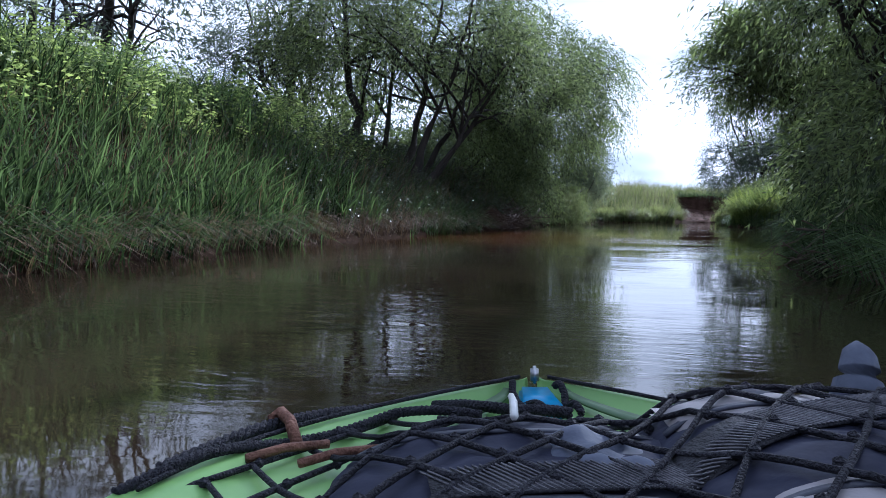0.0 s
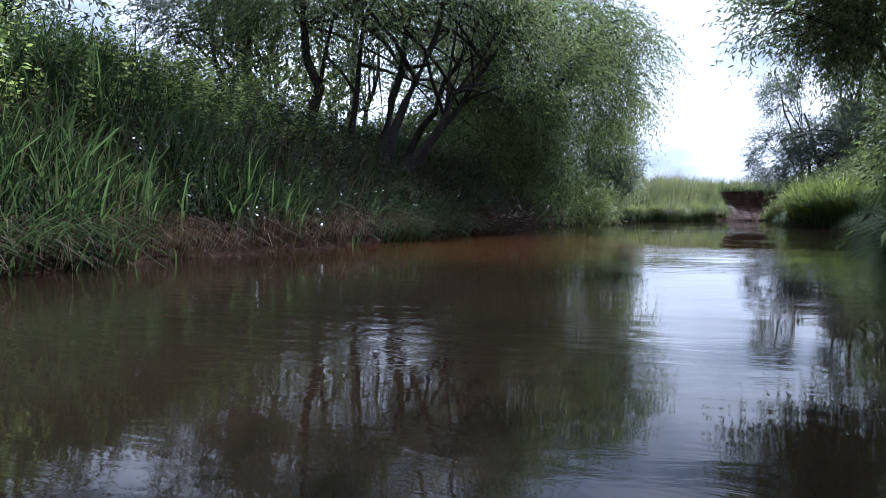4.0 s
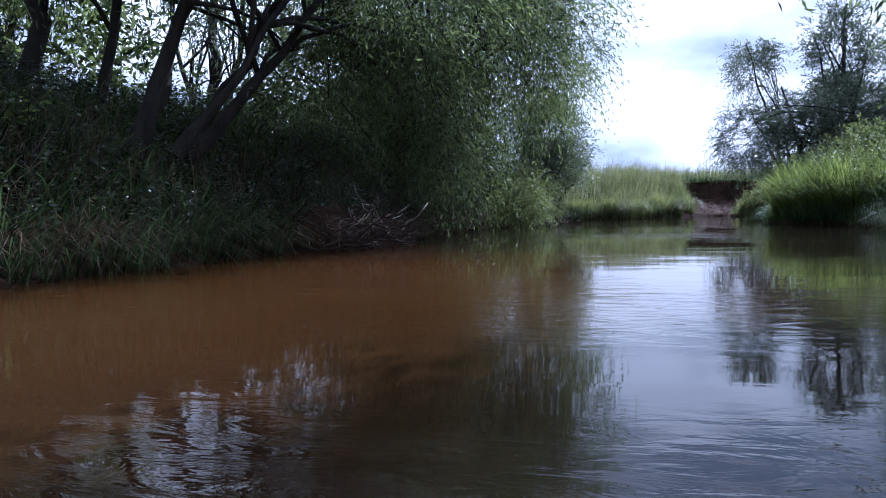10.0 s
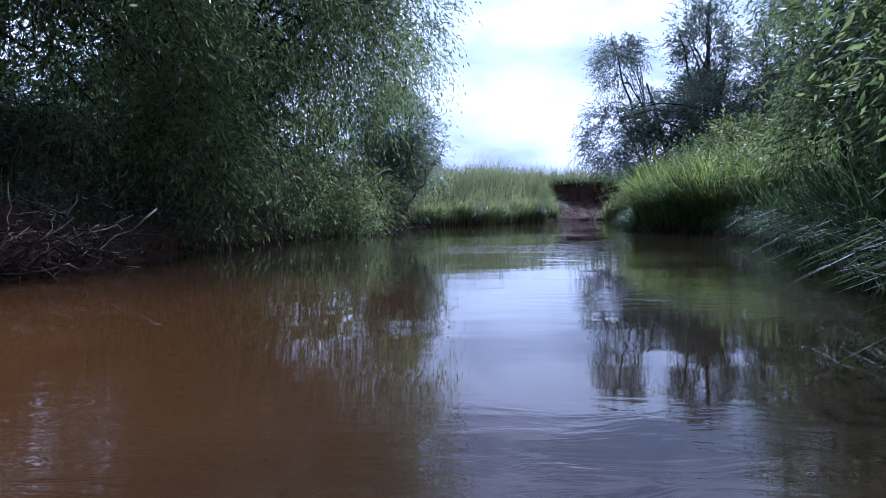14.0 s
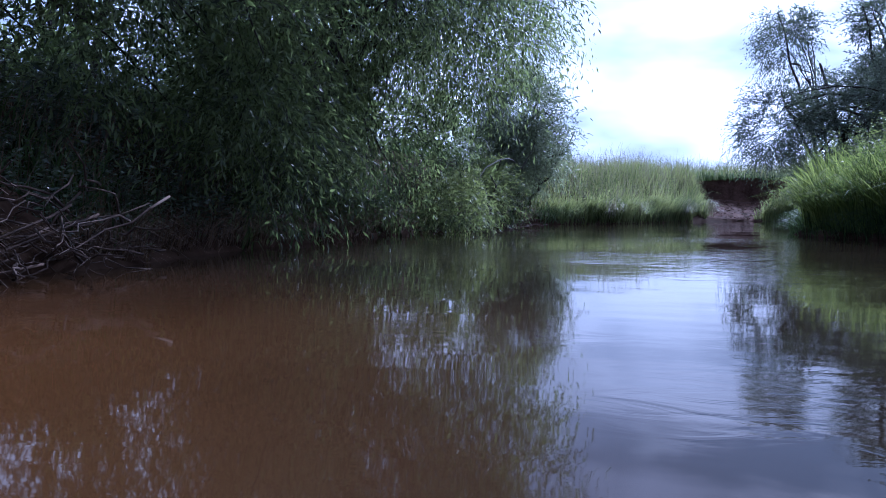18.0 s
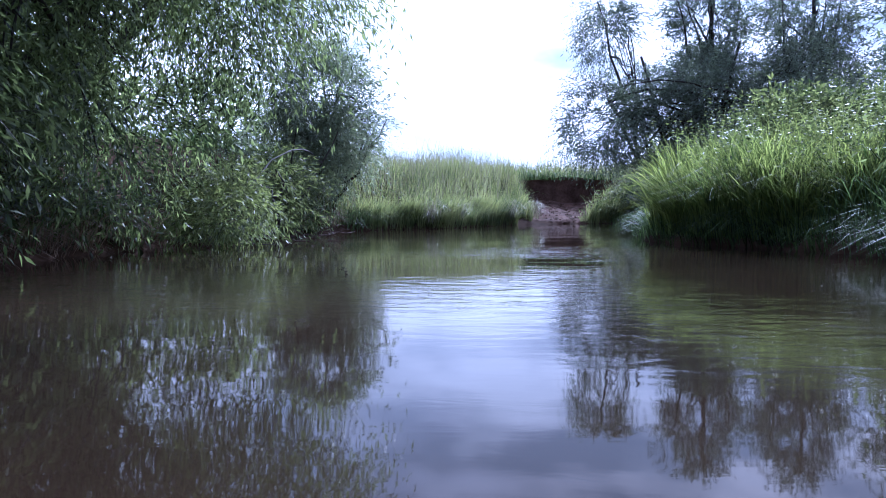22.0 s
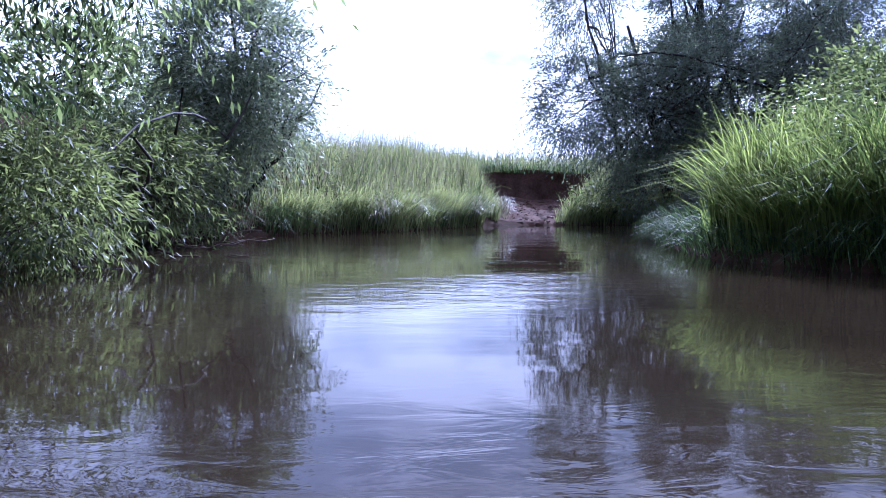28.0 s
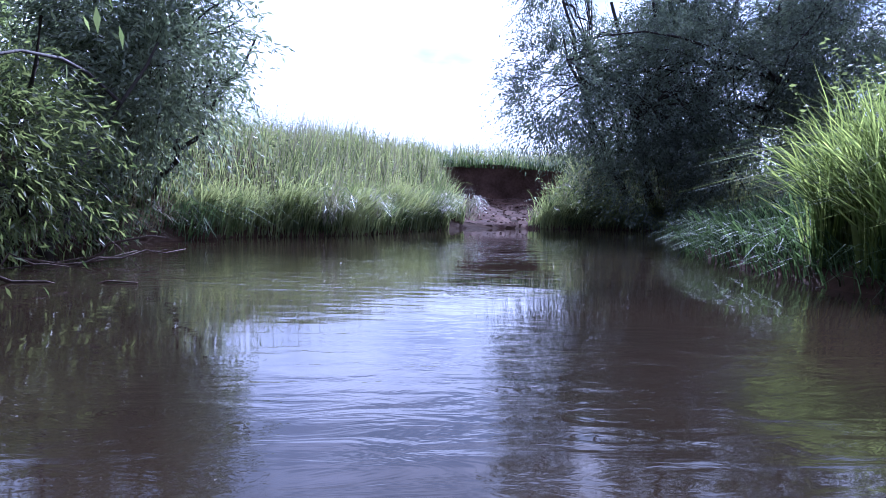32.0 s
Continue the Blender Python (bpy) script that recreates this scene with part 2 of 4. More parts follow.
    links.new(w1.outputs["Fac"], mul.inputs[0])
    links.new(cr.outputs["Result"], mul.inputs[1])
    tot = nodes.new("ShaderNodeMath")
    tot.operation = "MULTIPLY_ADD"
    links.new(w2.outputs["Fac"], tot.inputs[0])
    tot.inputs[1].default_value = 0.45
    links.new(mul.outputs[0], tot.inputs[2])
    b = nodes.new("ShaderNodeBump")
    b.inputs["Strength"].default_value, b.inputs["Distance"].default_value = 1.0, 0.013
    links.new(tot.outputs[0], b.inputs["Height"])
    links.new(b.outputs["Normal"], bsdf.inputs["Normal"])
    return m


M_WATER = water_mat()
M_EARTH = rough_mat("dark_bank_earth", (0.018, 0.011, 0.007), (0.06, 0.036, 0.024), scale=1.6, bump=0.6, spec=0.02, rough=1.0)
M_CLAY = rough_mat("red_clay", (0.042, 0.025, 0.02), (0.115, 0.067, 0.051), scale=2.4, bump=0.8, spec=0.03, rough=0.95)
M_BARK = rough_mat("willow_bark", (0.012, 0.01, 0.008), (0.048, 0.038, 0.03), scale=5.0, bump=0.9, stretch=(1, 1, 0.25))
M_STICK = rough_mat("weathered_driftwood", (0.022, 0.013, 0.009), (0.105, 0.066, 0.047), scale=4.0, bump=0.5, stretch=(1, 1, 1))
M_WILLOW = leaf_mat("willow_leaf", (0.012, 0.022, 0.007), (0.145, 0.182, 0.055), trans=0.55, sheen=0.42, grey=0.27, glow=2.0, patch=0.5)
M_WILLOW_PALE = leaf_mat("silvery_willow_leaf", (0.05, 0.075, 0.04), (0.24, 0.29, 0.17), trans=0.45, patch=0.6, glow=1.4, sheen=0.45)
# yellow-green tone that puts sunlight into the colour of leaves and weeds
M_LEAF_SUNLIT = leaf_mat("sunlit_willow_leaf", (0.024, 0.04, 0.012), (0.165, 0.19, 0.055), trans=0.5, patch=0.6, grey=0.22, sheen=0.3, glow=1.6)
M_TALL = leaf_mat("tall_tree_leaf", (0.025, 0.042, 0.028), (0.14, 0.18, 0.11), trans=0.42, patch=0.5, glow=1.4, sheen=0.45)
# one reed, light put into its colour: dark for shaded banks, bright for sun
M_REED_SHADE = leaf_mat("reed_grass", (0.005, 0.013, 0.004), (0.085, 0.138, 0.04), trans=0.4, patch=0.7, rough=0.62, sheen=0.07, grey=0.26)
M_REED_SUNLIT = leaf_mat("sunny_reed", (0.02, 0.04, 0.008), (0.175, 0.205, 0.034), trans=0.6, patch=0.8, grey=0.24, sheen=0.06, rough=0.65, glow=2.1)
M_MEADOW = leaf_mat("meadow_grass", (0.035, 0.055, 0.022), (0.25, 0.26, 0.11), trans=0.5, patch=1.1, grey=0.12)
M_NETTLE = leaf_mat("nettle_leaf", (0.05, 0.085, 0.02), (0.3, 0.36, 0.09), trans=0.5, patch=0.6, grey=0.2)
M_BRAMBLE = leaf_mat("bramble_leaf", (0.008, 0.018, 0.007), (0.09, 0.125, 0.045), trans=0.3, patch=0.6, sheen=0.5, rough=0.38, glow=1.4)
M_DRY = leaf_mat("dry_grass", (0.04, 0.022, 0.014), (0.24, 0.16, 0.105), trans=0.25, grey=0.05, patch=0.9, glow=1.0)
M_UMBEL = leaf_mat("white_umbel", (0.5, 0.5, 0.42), (0.8, 0.8, 0.72), trans=0.3, grey=0.0, glow=1.0)
M_SEED = leaf_mat("seed_head", (0.16, 0.13, 0.08), (0.34, 0.3, 0.2), trans=0.3, glow=1.0)

# ---- ground and water ----
LEFT = np.array([(-6, -40), (-5.6, -12), (-5.2, 3), (-5.4, 8), (-5.3, 13), (-4.8, 17), (-4.5, 20), (-4.2, 22.5), (-3.5, 24.2), (-3.7, 27), (-3.7, 31),
                 (-3.3, 35), (-2.5, 38.6), (-1.2, 40.8), (0.4, 42.0), (2.0, 45.0), (3.4, 46.8), (5.5, 47.5), (8.2, 48.3), (11, 47.8), (14, 45.5), (20, 43), (60, 38)], float)
RIGHT = np.array([(2.6, -40), (2.0, -12), (1.9, 2), (2.3, 8), (2.6, 13), (3.4, 18), (4.7, 24), (5.9, 29), (6.1, 31.6), (5.3, 33.4), (4.5, 34.4), (4.15, 35.3), (4.35, 37.0),
                  (4.8, 39.4), (5.6, 41.0), (7.0, 41.8), (10, 41.6), (16, 39.5), (60, 33)], float)


def reach(p, line):
    """Distance from points to a line of segments, and the y of the nearest place on it."""
    best, at = np.full(len(p), 1e9), np.zeros(len(p))
    for a, b in zip(line[:-1], line[1:]):
        ab = b - a
        s = np.clip(((p - a) @ ab) / (ab @ ab), 0, 1)
        q = a + s[:, None] * ab
        d = np.linalg.norm(p - q, axis=1)
        near = d < best
        best, at = np.where(near, d, best), np.where(near, q[:, 1] + 0.0 * s, at)
    return best, at


def in_river(p):
    loop = np.concatenate([LEFT, RIGHT[::-1]])
    inside = np.zeros(len(p), bool)
    for a, b in zip(loop, np.roll(loop, -1, 0)):
        cross = (a[1] > p[:, 1]) != (b[1] > p[:, 1])
        x = (b[0] - a[0]) * (p[:, 1] - a[1]) / (b[1] - a[1] + 1e-12) + a[0]
        inside ^= cross & (p[:, 0] < x)
    return inside


def step(a, b, x):
    s = np.clip((x - a) / (b - a), 0, 1)
    return s * s * (3 - 2 * s)


def bank(p):
    """Signed distance from the water's edge (outside positive) and which bank is nearer (1: left and far side)."""
    dl, yl = reach(p, LEFT)
    dr, yr = reach(p, RIGHT)
    left = dl < dr
    d = np.where(left, dl, dr)
    return np.where(in_river(p), -d, d), left, np.where(left, yl, yr)


def ramp_cut(p, extra=0.0):
    """1 on the cattle ramp that is cut into the far bank, 0 off it."""
    along = p[:, 1] - 47.2
    half = 0.85 + 0.3 * np.clip(along, 0, 5) + extra
    return step(half + 0.25, half - 0.1, np.abs(p[:, 0] - 3.75 - 0.22 * along)) * step(52.2, 51.8, p[:, 1]) * (p[:, 1] > 45.5)


def ground_z(p):
    p = np.asarray(p, float)[:, :2]
    d, left, y = bank(p)
    q = np.c_[p, np.zeros(len(p))]
    far = step(38, 43, y) * left
    top = np.where(left, (2.35 - 0.35 * step(14, 22, y)) * (1 - far) + 1.4 * far, 0.55 + 0.25 * step(30, 36, y))
    wide = np.where(left, 4.0 - 0.4 * far, 3.0)
    z = 0.15 * step(0, 0.16, d) + top * step(0.05, 1, d / wide) ** 0.8 + 0.09 * wavy(q, 1.1) * step(0, 1.2, d)
    z += 1.3 * step(3, 40, d)
    # the cattle ramp cut into the far bank
    cut = ramp_cut(p) * (d > 0)
    z = z * (1 - cut) + cut * (0.05 + 0.16 * np.clip(d, 0, 6) + 0.06 * wavy(q, 3.0))
    return np.where(d > 0, z, -0.9 * step(0, 1.4, -d) - 0.02)


def axis(lo, hi, fine, reach_to):
    core = np.arange(lo, hi, fine)
    grow = 1.16 ** np.arange(1, 60) * fine * 2
    grow = np.cumsum(grow)
    grow = np.r_[grow[grow < reach_to], reach_to]
    return np.r_[(lo - grow)[::-1], core, core[-1] + grow]


gx, gy = axis(-13, 15, 0.24, 900), axis(-4, 56, 0.24, 900)
X, Y = np.meshgrid(gx, gy, indexing="ij")
P = np.c_[X.ravel(), Y.ravel()]
i, j = np.meshgrid(np.arange(len(gx) - 1), np.arange(len(gy) - 1), indexing="ij")
w = len(gy)
F = np.stack([i * w + j, (i + 1) * w + j, (i + 1) * w + j + 1, i * w + j + 1], -1).reshape(-1, 4)
ground = add("ground", (np.c_[P, ground_z(P)], F), M_EARTH, smooth=True)
tagged(ground, "dark earthen river banks rising to a rough meadow", "ground", kind="structure")
water = add("water", (np.array([(-40, -60, 0), (80, -60, 0), (80, 60, 0), (-40, 60, 0)], float), np.array([[0, 1, 2, 3]])), M_WATER)
tagged(water, "murky brown river water with small ripples", "river", kind="structure")


# ---- plants on the banks ----
def scatter(n, box, keep):
    """n places in a box of the plan that keep(p, d, left) accepts, on the ground."""
    x0, y0, x1, y1 = box
    got, have = [], 0
    for _ in range(40):
        p = np.c_[rng.uniform(x0, x1, 2 * n), rng.uniform(y0, y1, 2 * n)]
        d, left, _y = bank(p)
        p = p[keep(p, d, left)]
        got.append(p)
        have += len(p)
        if have >= n:
            break
    p = np.concatenate(got)[:n]
    return np.c_[p, ground_z(p)]


def stuff(name, vf, mat, label, category):
    return tagged(add(name, vf, mat), label, category, kind="stuff")


def toward_water(p, share=0.6):
    """A lean direction: partly down to the river, partly anywhere."""
    q = p[:, :2]
    e = 0.15
    d0 = bank(q)[0]
    g = np.c_[bank(q + [e, 0])[0] - d0, bank(q + [0, e])[0] - d0] / e
    return -g * share + rng.normal(0, 0.55, q.shape)


def grass(name, n, box, keep, height, width, arch, mat, label, share=0.28, category="grass"):
    p = scatter(n, box, keep)
    k = len(p)
    h = rng.uniform(*height, k) * (1 + 0.3 * wavy(p, 1.4, 2.0) + 0.25 * wavy(p, 4.3, 5.0))
    return stuff(name, blades(p - [0, 0, 0.04], h, rng.uniform(*width, k), toward_water(p, share), rng.uniform(*arch, k)), mat, label, category)


def herbs(name, n, box, keep, height, leaf, per, mat, label, category="plants"):
    """Upright leafy plants: a thin stem each, with leaves all along it."""
    p = scatter(n, box, keep)
    k = len(p)
    h = rng.uniform(*height, k) * (1 + 0.2 * wavy(p, 1.1, 5.0))
    lean = rng.normal(0, 0.16, (k, 2)) + toward_water(p, 0.12) * 0.5
    s = np.tile((np.arange(per) + 0.6) / per, (k, 1)) ** 0.75
    c = p[:, None] + np.stack([lean[:, :1] * s * h[:, None], lean[:, 1:] * s * h[:, None], s * h[:, None]], -1)
    ang = rng.uniform(0, 6.28, (k, per))
    d = unit(np.stack([np.cos(ang), np.sin(ang), rng.uniform(-0.45, 0.25, (k, per))], -1)).reshape(-1, 3)
    size = (rng.uniform(*leaf, (k, per)) * (1.15 - 0.55 * s)).ravel()
    lv = leaves(c.reshape(-1, 3), d, size, size * 0.42)
    st = blades(p, h, 0.012, lean + 1e-3, 0.12)
    return stuff(name, join([lv, st]), mat, label, category)


def clumped(p, d, edge=0.45):
    """Tufts with dark gaps between them, thinning out towards the water's edge."""
    q = np.c_[p, np.zeros(len(p))]
    return wavy(q, 2.3, 1.0) + 0.8 * wavy(q, 5.1, 3.0) > 0.55 - 1.1 * step(0, edge, d) + 0.25 * step(0.6, 2.0, d)


grass("reed_grass", 13500, (-11, 1, -3, 16), lambda p, d, left: left & (d > 0.05) & (d < 4.5) & clumped(p, d, 0.45), (0.5, 1.3), (0.014, 0.034), (0.2, 0.85), M_REED_SHADE,
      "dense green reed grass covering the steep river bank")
grass("reed_grass", 5500, (-10, 15, -2, 26), lambda p, d, left: left & (d > 0.05) & (d < 4.5) & clumped(p, d, 0.9), (0.45, 1.05), (0.012, 0.03), (0.35, 1.1), M_REED_SHADE,
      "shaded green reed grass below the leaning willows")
grass("reed_grass", 6000, (-9, 28, 0, 42), lambda p, d, left: left & (d > 0.05) & (d < 4.0), (0.35, 0.8), (0.008, 0.016), (0.3, 0.9), M_REED_SHADE,
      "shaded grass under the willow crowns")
herbs("nettles", 2600, (-13, 0, -5, 20), lambda p, d, left: left & (d > 2.1) & (d < 7.5), (0.6, 1.15), (0.09, 0.17), 20, M_NETTLE,
      "sunlit yellow-green nettles along the bank top")
herbs("bramble", 3200, (-10, 13.5, -3, 34), lambda p, d, left: left & (d > 0.25) & (d < 5.5), (0.4, 0.9), (0.07, 0.13), 18, M_BRAMBLE,
      "bramble and nettles on the shaded bank")
grass("dry_grass", 11000, (-7, 1, -2, 42), lambda p, d, left: left & (d > -0.06) & (d < 0.8) & clumped(p[:, ::-1], d + 0.12, 0.25), (0.25, 0.75), (0.007, 0.016), (0.6, 1.6), M_DRY,
      "pale dead grass hanging over the water's edge", share=0.75)
grass("dry_grass", 3600, (-8, 1, -2, 30), lambda p, d, left: left & (d > 0.5) & (d < 2.6), (0.6, 1.25), (0.006, 0.014), (0.3, 1.1), M_DRY,
      "scattered dead straw among the reeds")
grass("bank_sedge", 1200, (-7, 0, -1, 42), lambda p, d, left: left & (d > -0.08) & (d < 0.4) & clumped(p, d, 1.2) & ~((p[:, 1] > 22) & (p[:, 1] < 25.6)), (0.45, 0.95), (0.01, 0.022), (0.8, 1.5), M_REED_SHADE,
      "green sedge drooping from the bank into the water", share=0.8)
grass("bank_sedge", 1500, (-7, 0, -4, 12), lambda p, d, left: left & (d > -0.05) & (d < 0.5), (0.45, 0.95), (0.012, 0.026), (0.7, 1.5), M_REED_SHADE,
      "broad green sedge trailing over the muddy edge", share=0.55)
grass("bank_sedge", 3000, (1, -2, 8, 34), lambda p, d, left: ~left & (d > -0.08) & (d < 0.4), (0.45, 0.95), (0.01, 0.022), (0.8, 1.5), M_REED_SHADE,
      "green sedge drooping from the shaded bank", share=1.2)
grass("bank_sedge", 1500, (3.5, 33, 12, 43), lambda p, d, left: ~left & (d > -0.08) & (d < 0.35), (0.35, 0.75), (0.01, 0.022), (0.6, 1.4), M_REED_SHADE,
      "green sedge hanging over the foot of the spit", share=0.8)
grass("meadow_grass", 16000, (-4, 40, 12, 60), lambda p, d, left: left & (p[:, 1] > 39.5) & (d > 0.05) & (d < 8) & (ramp_cut(p, 0.1) < 0.5),
      (0.5, 0.95), (0.01, 0.02), (0.15, 0.6), M_MEADOW, "light green waist-high grass on the far bank")
grass("meadow_grass", 5500, (-60, 36, 60, 120), lambda p, d, left: left & (d > 7), (0.5, 0.95), (0.02, 0.05), (0.1, 0.5), M_MEADOW, "meadow grass behind the far bank")
grass("meadow_grass", 4000, (-40, -4, -8, 40), lambda p, d, left: left & (d > 5), (0.5, 1.0), (0.015, 0.03), (0.1, 0.5), M_MEADOW, "meadow grass on top of the bank")
grass("seed_stalks", 6500, (-4, 40, 12, 58), lambda p, d, left: left & (p[:, 1] > 39.5) & (d > 0.3) & (d < 8) & (ramp_cut(p, 0.1) < 0.5),
      (0.8, 1.3), (0.006, 0.012), (0.1, 0.4), M_SEED, "pale seeding grass stalks above the meadow")
herbs("meadow_herbs", 1500, (-4, 41, 12, 60), lambda p, d, left: left & (p[:, 1] > 40.5) & (d > 0.2) & (d < 9) & (ramp_cut(p, 0.2) < 0.5), (0.6, 1.1), (0.05, 0.1), 18, M_MEADOW,
      "taller pale weeds standing in the meadow grass")
grass("bank_grass", 6500, (-3, 39, 9, 50), lambda p, d, left: left & (p[:, 1] > 40.5) & (d > -0.05) & (d < 0.7) & (ramp_cut(p, 0.1) < 0.5),
      (0.55, 1.0), (0.01, 0.02), (0.35, 0.9), M_MEADOW, "grass growing down to the far waterline", share=0.9)
grass("reeds", 4600, (3, 33, 12, 36.4), lambda p, d, left: ~left & (d > 0.12) & (d < 1.3) & clumped(p, d, 0.3), (1.0, 1.65), (0.011, 0.027), (0.2, 1.0), M_REED_SUNLIT,
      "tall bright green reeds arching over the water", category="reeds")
grass("reeds", 3600, (4, 33, 13, 36.8), lambda p, d, left: ~left & (d > 1.2) & (d < 4.5), (0.9, 1.5), (0.018, 0.036), (0.2, 0.7), M_REED_SUNLIT,
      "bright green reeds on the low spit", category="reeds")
# the tip takes the dark reed tone to stand for shade under the willow
grass("reeds", 3000, (3.5, 36.2, 12, 43), lambda p, d, left: ~left & (d > 0.05) & (d < 3.5), (0.4, 0.8), (0.014, 0.03), (0.4, 1.0), M_REED_SHADE,
      "low reeds on the tip of the spit, coloured dark as if in shade", category="reeds")
grass("reeds", 6500, (2, 14, 10, 33.4), lambda p, d, left: ~left & (d > 0.05) & (d < 2.8), (0.8, 1.5), (0.01, 0.02), (0.3, 0.9), M_REED_SHADE,
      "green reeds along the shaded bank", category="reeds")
grass("reeds", 4000, (2, -3, 6, 15), lambda p, d, left: ~left & (d > 0.3) & (d < 2.5), (0.5, 1.1), (0.008, 0.016), (0.3, 0.9), M_REED_SHADE,
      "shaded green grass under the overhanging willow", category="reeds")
herbs("tall_weeds", 420, (5, 33, 13, 37), lambda p, d, left: ~left & (d > 0.3) & (d < 4), (1.2, 2.0), (0.07, 0.13), 30, M_LEAF_SUNLIT,
      "tall pale flowering weeds behind the reeds")
grass("meadow_grass", 3500, (6, -4, 60, 40), lambda p, d, left: ~left & (d > 2.5), (0.6, 1.1), (0.02, 0.04), (0.1, 0.5), M_MEADOW, "meadow grass behind the reeds")

herbs("butterbur", 160, (5.2, 46.6, 7.6, 49.5), lambda p, d, left: left & (d > 0.0) & (d < 1.4) & (ramp_cut(p) < 0.3), (0.4, 0.8), (0.1, 0.2), 14, M_LEAF_SUNLIT,
      "bright green waterside weeds beside the clay ramp")


grass("ramp_weeds", 1700, (2, 46.6, 8.4, 51.6), lambda p, d, left: left & (d > 0) & (ramp_cut(p, 0.3) > 0.3) & (ramp_cut(p, -0.2) < 0.5), (0.35, 0.85), (0.012, 0.026), (0.3, 1.0), M_MEADOW,
      "yellow-green weeds fringing the clay ramp")


def umbel(x, y, h):
    """A hogweed stalk with a flat white flower head."""
    z = float(ground_z(np.array([[x, y]]))[0])
    root = new("hogweed")
    root.location = (x, y, z)
    tagged(root, "tall hogweed with flat white flower heads", "flower", "hogweed on the bank")
    add("stalk", tube(bend((0, 0, 0), (0.08, 0.05, h), wob=0.02, n=6), np.linspace(0.012, 0.006, 6), 6), M_NETTLE, root)
    for k in range(3):
        a = k * 2.1 + x
        top = np.array([0.08 + 0.14 * math.cos(a), 0.05 + 0.14 * math.sin(a), h + 0.05 - 0.07 * k])
        add("ray_stem", tube(bend((0.06, 0.04, h * 0.8), top, wob=0.005, n=4), 0.004, 6), M_NETTLE, root)
        n = 60
        q = rng.uniform(-1, 1, (n, 2))
        q = q[(q ** 2).sum(1) < 1] * 0.085
        c = np.c_[q, -(q ** 2).sum(1) * 3] + top
        add("flower_head", leaves(c, unit(rng.normal(0, 1, c.shape) * [1, 1, 0.3]), 0.03, 0.026), M_UMBEL, root, "flat white umbel")["kind"] = "stuff"


for x, y, h in [(-8.4, 8.6, 1.3), (-8.9, 9.4, 1.45), (-8.0, 9.9, 1.2), (-9.3, 10.4, 1.35), (-7.6, 11.6, 1.15), (-8.6, 12.4, 1.2), (-7.2, 7.2, 1.1)]:
    umbel(x, y, h)


# ---- trees ----
def crown(blobs, n, leaf, mat, parent, droop, r, floor=0.04, name="crown", per=13, gap=0.15, spread=0.75):
    """Leafy strands filling some rounded masses, with an uneven outline and gaps."""
    share = np.array([b[2] * (b[1][0] * b[1][1] * b[1][2]) ** 0.67 for b in blobs])
    centres, outward = [], []
    for (c, rad, _w), m in zip(blobs, (share / share.sum() * n * 1.7).astype(int)):
        d = unit(r.normal(0, 1, (m, 3)))
        p = d * (r.uniform(0.12, 1, (m, 1)) ** 0.42) * (1 + 0.22 * wavy(d * 2.2, 1.0, c[0])[:, None]) * np.array(rad) + np.array(c)
        ok = wavy(p, 1.5, 1.0) + 0.6 * wavy(p, 3.7, 4.0) > gap - 0.4
        centres.append(p[ok])
        outward.append(d[ok])
    p, o = np.concatenate(centres), np.concatenate(outward)
    pick = r.permutation(len(p))[:n]
    p, o = p[pick], o[pick]
    n = len(p)
    go = unit(o * spread + r.normal(0, 0.5, (n, 3)) + [0, 0, 0.25])
    ln = r.uniform(0.35, 0.95, n) * (0.7 + droop * 0.5)
    s = np.tile(np.linspace(0.08, 1, per), (n, 1))
    c = p[:, None] + go[:, None] * (s * ln[:, None])[..., None] + np.array([0, 0, -1.0]) * (droop * 0.75 * s ** 2 * ln[:, None])[..., None]
    c = c.reshape(-1, 3)
    c[:, 2] = np.maximum(c[:, 2], floor + r.uniform(0, 0.3, len(c)))
    axis_dir = unit(np.repeat(go, per, 0) + np.array([0, 0, -1.0]) * (droop * 1.5 * s.reshape(-1, 1)))
    d = unit(axis_dir + r.normal(0, 0.55, c.shape) + [0, 0, -0.25 * droop])
    size = r.uniform(leaf[0], leaf[1], len(c))
    tagged(add(name, leaves(c + r.normal(0, 0.025, c.shape), d, size, size * leaf[2], r), mat, parent), kind="stuff")
    tw = []
    for k in range(0, n, 13):
        q = p[k] + go[k] * (np.linspace(0, 1, 4) * ln[k])[:, None] - np.array([0, 0, 1.0]) * (droop * 0.75 * np.linspace(0, 1, 4) ** 2 * ln[k])[:, None]
        q[:, 2] = np.maximum(q[:, 2], floor)
        tw.append(tube(q, np.linspace(0.006, 0.002, 4), 3, False))
    tagged(add("twigwork", join(tw), M_BARK, parent), kind="stuff")
    return p


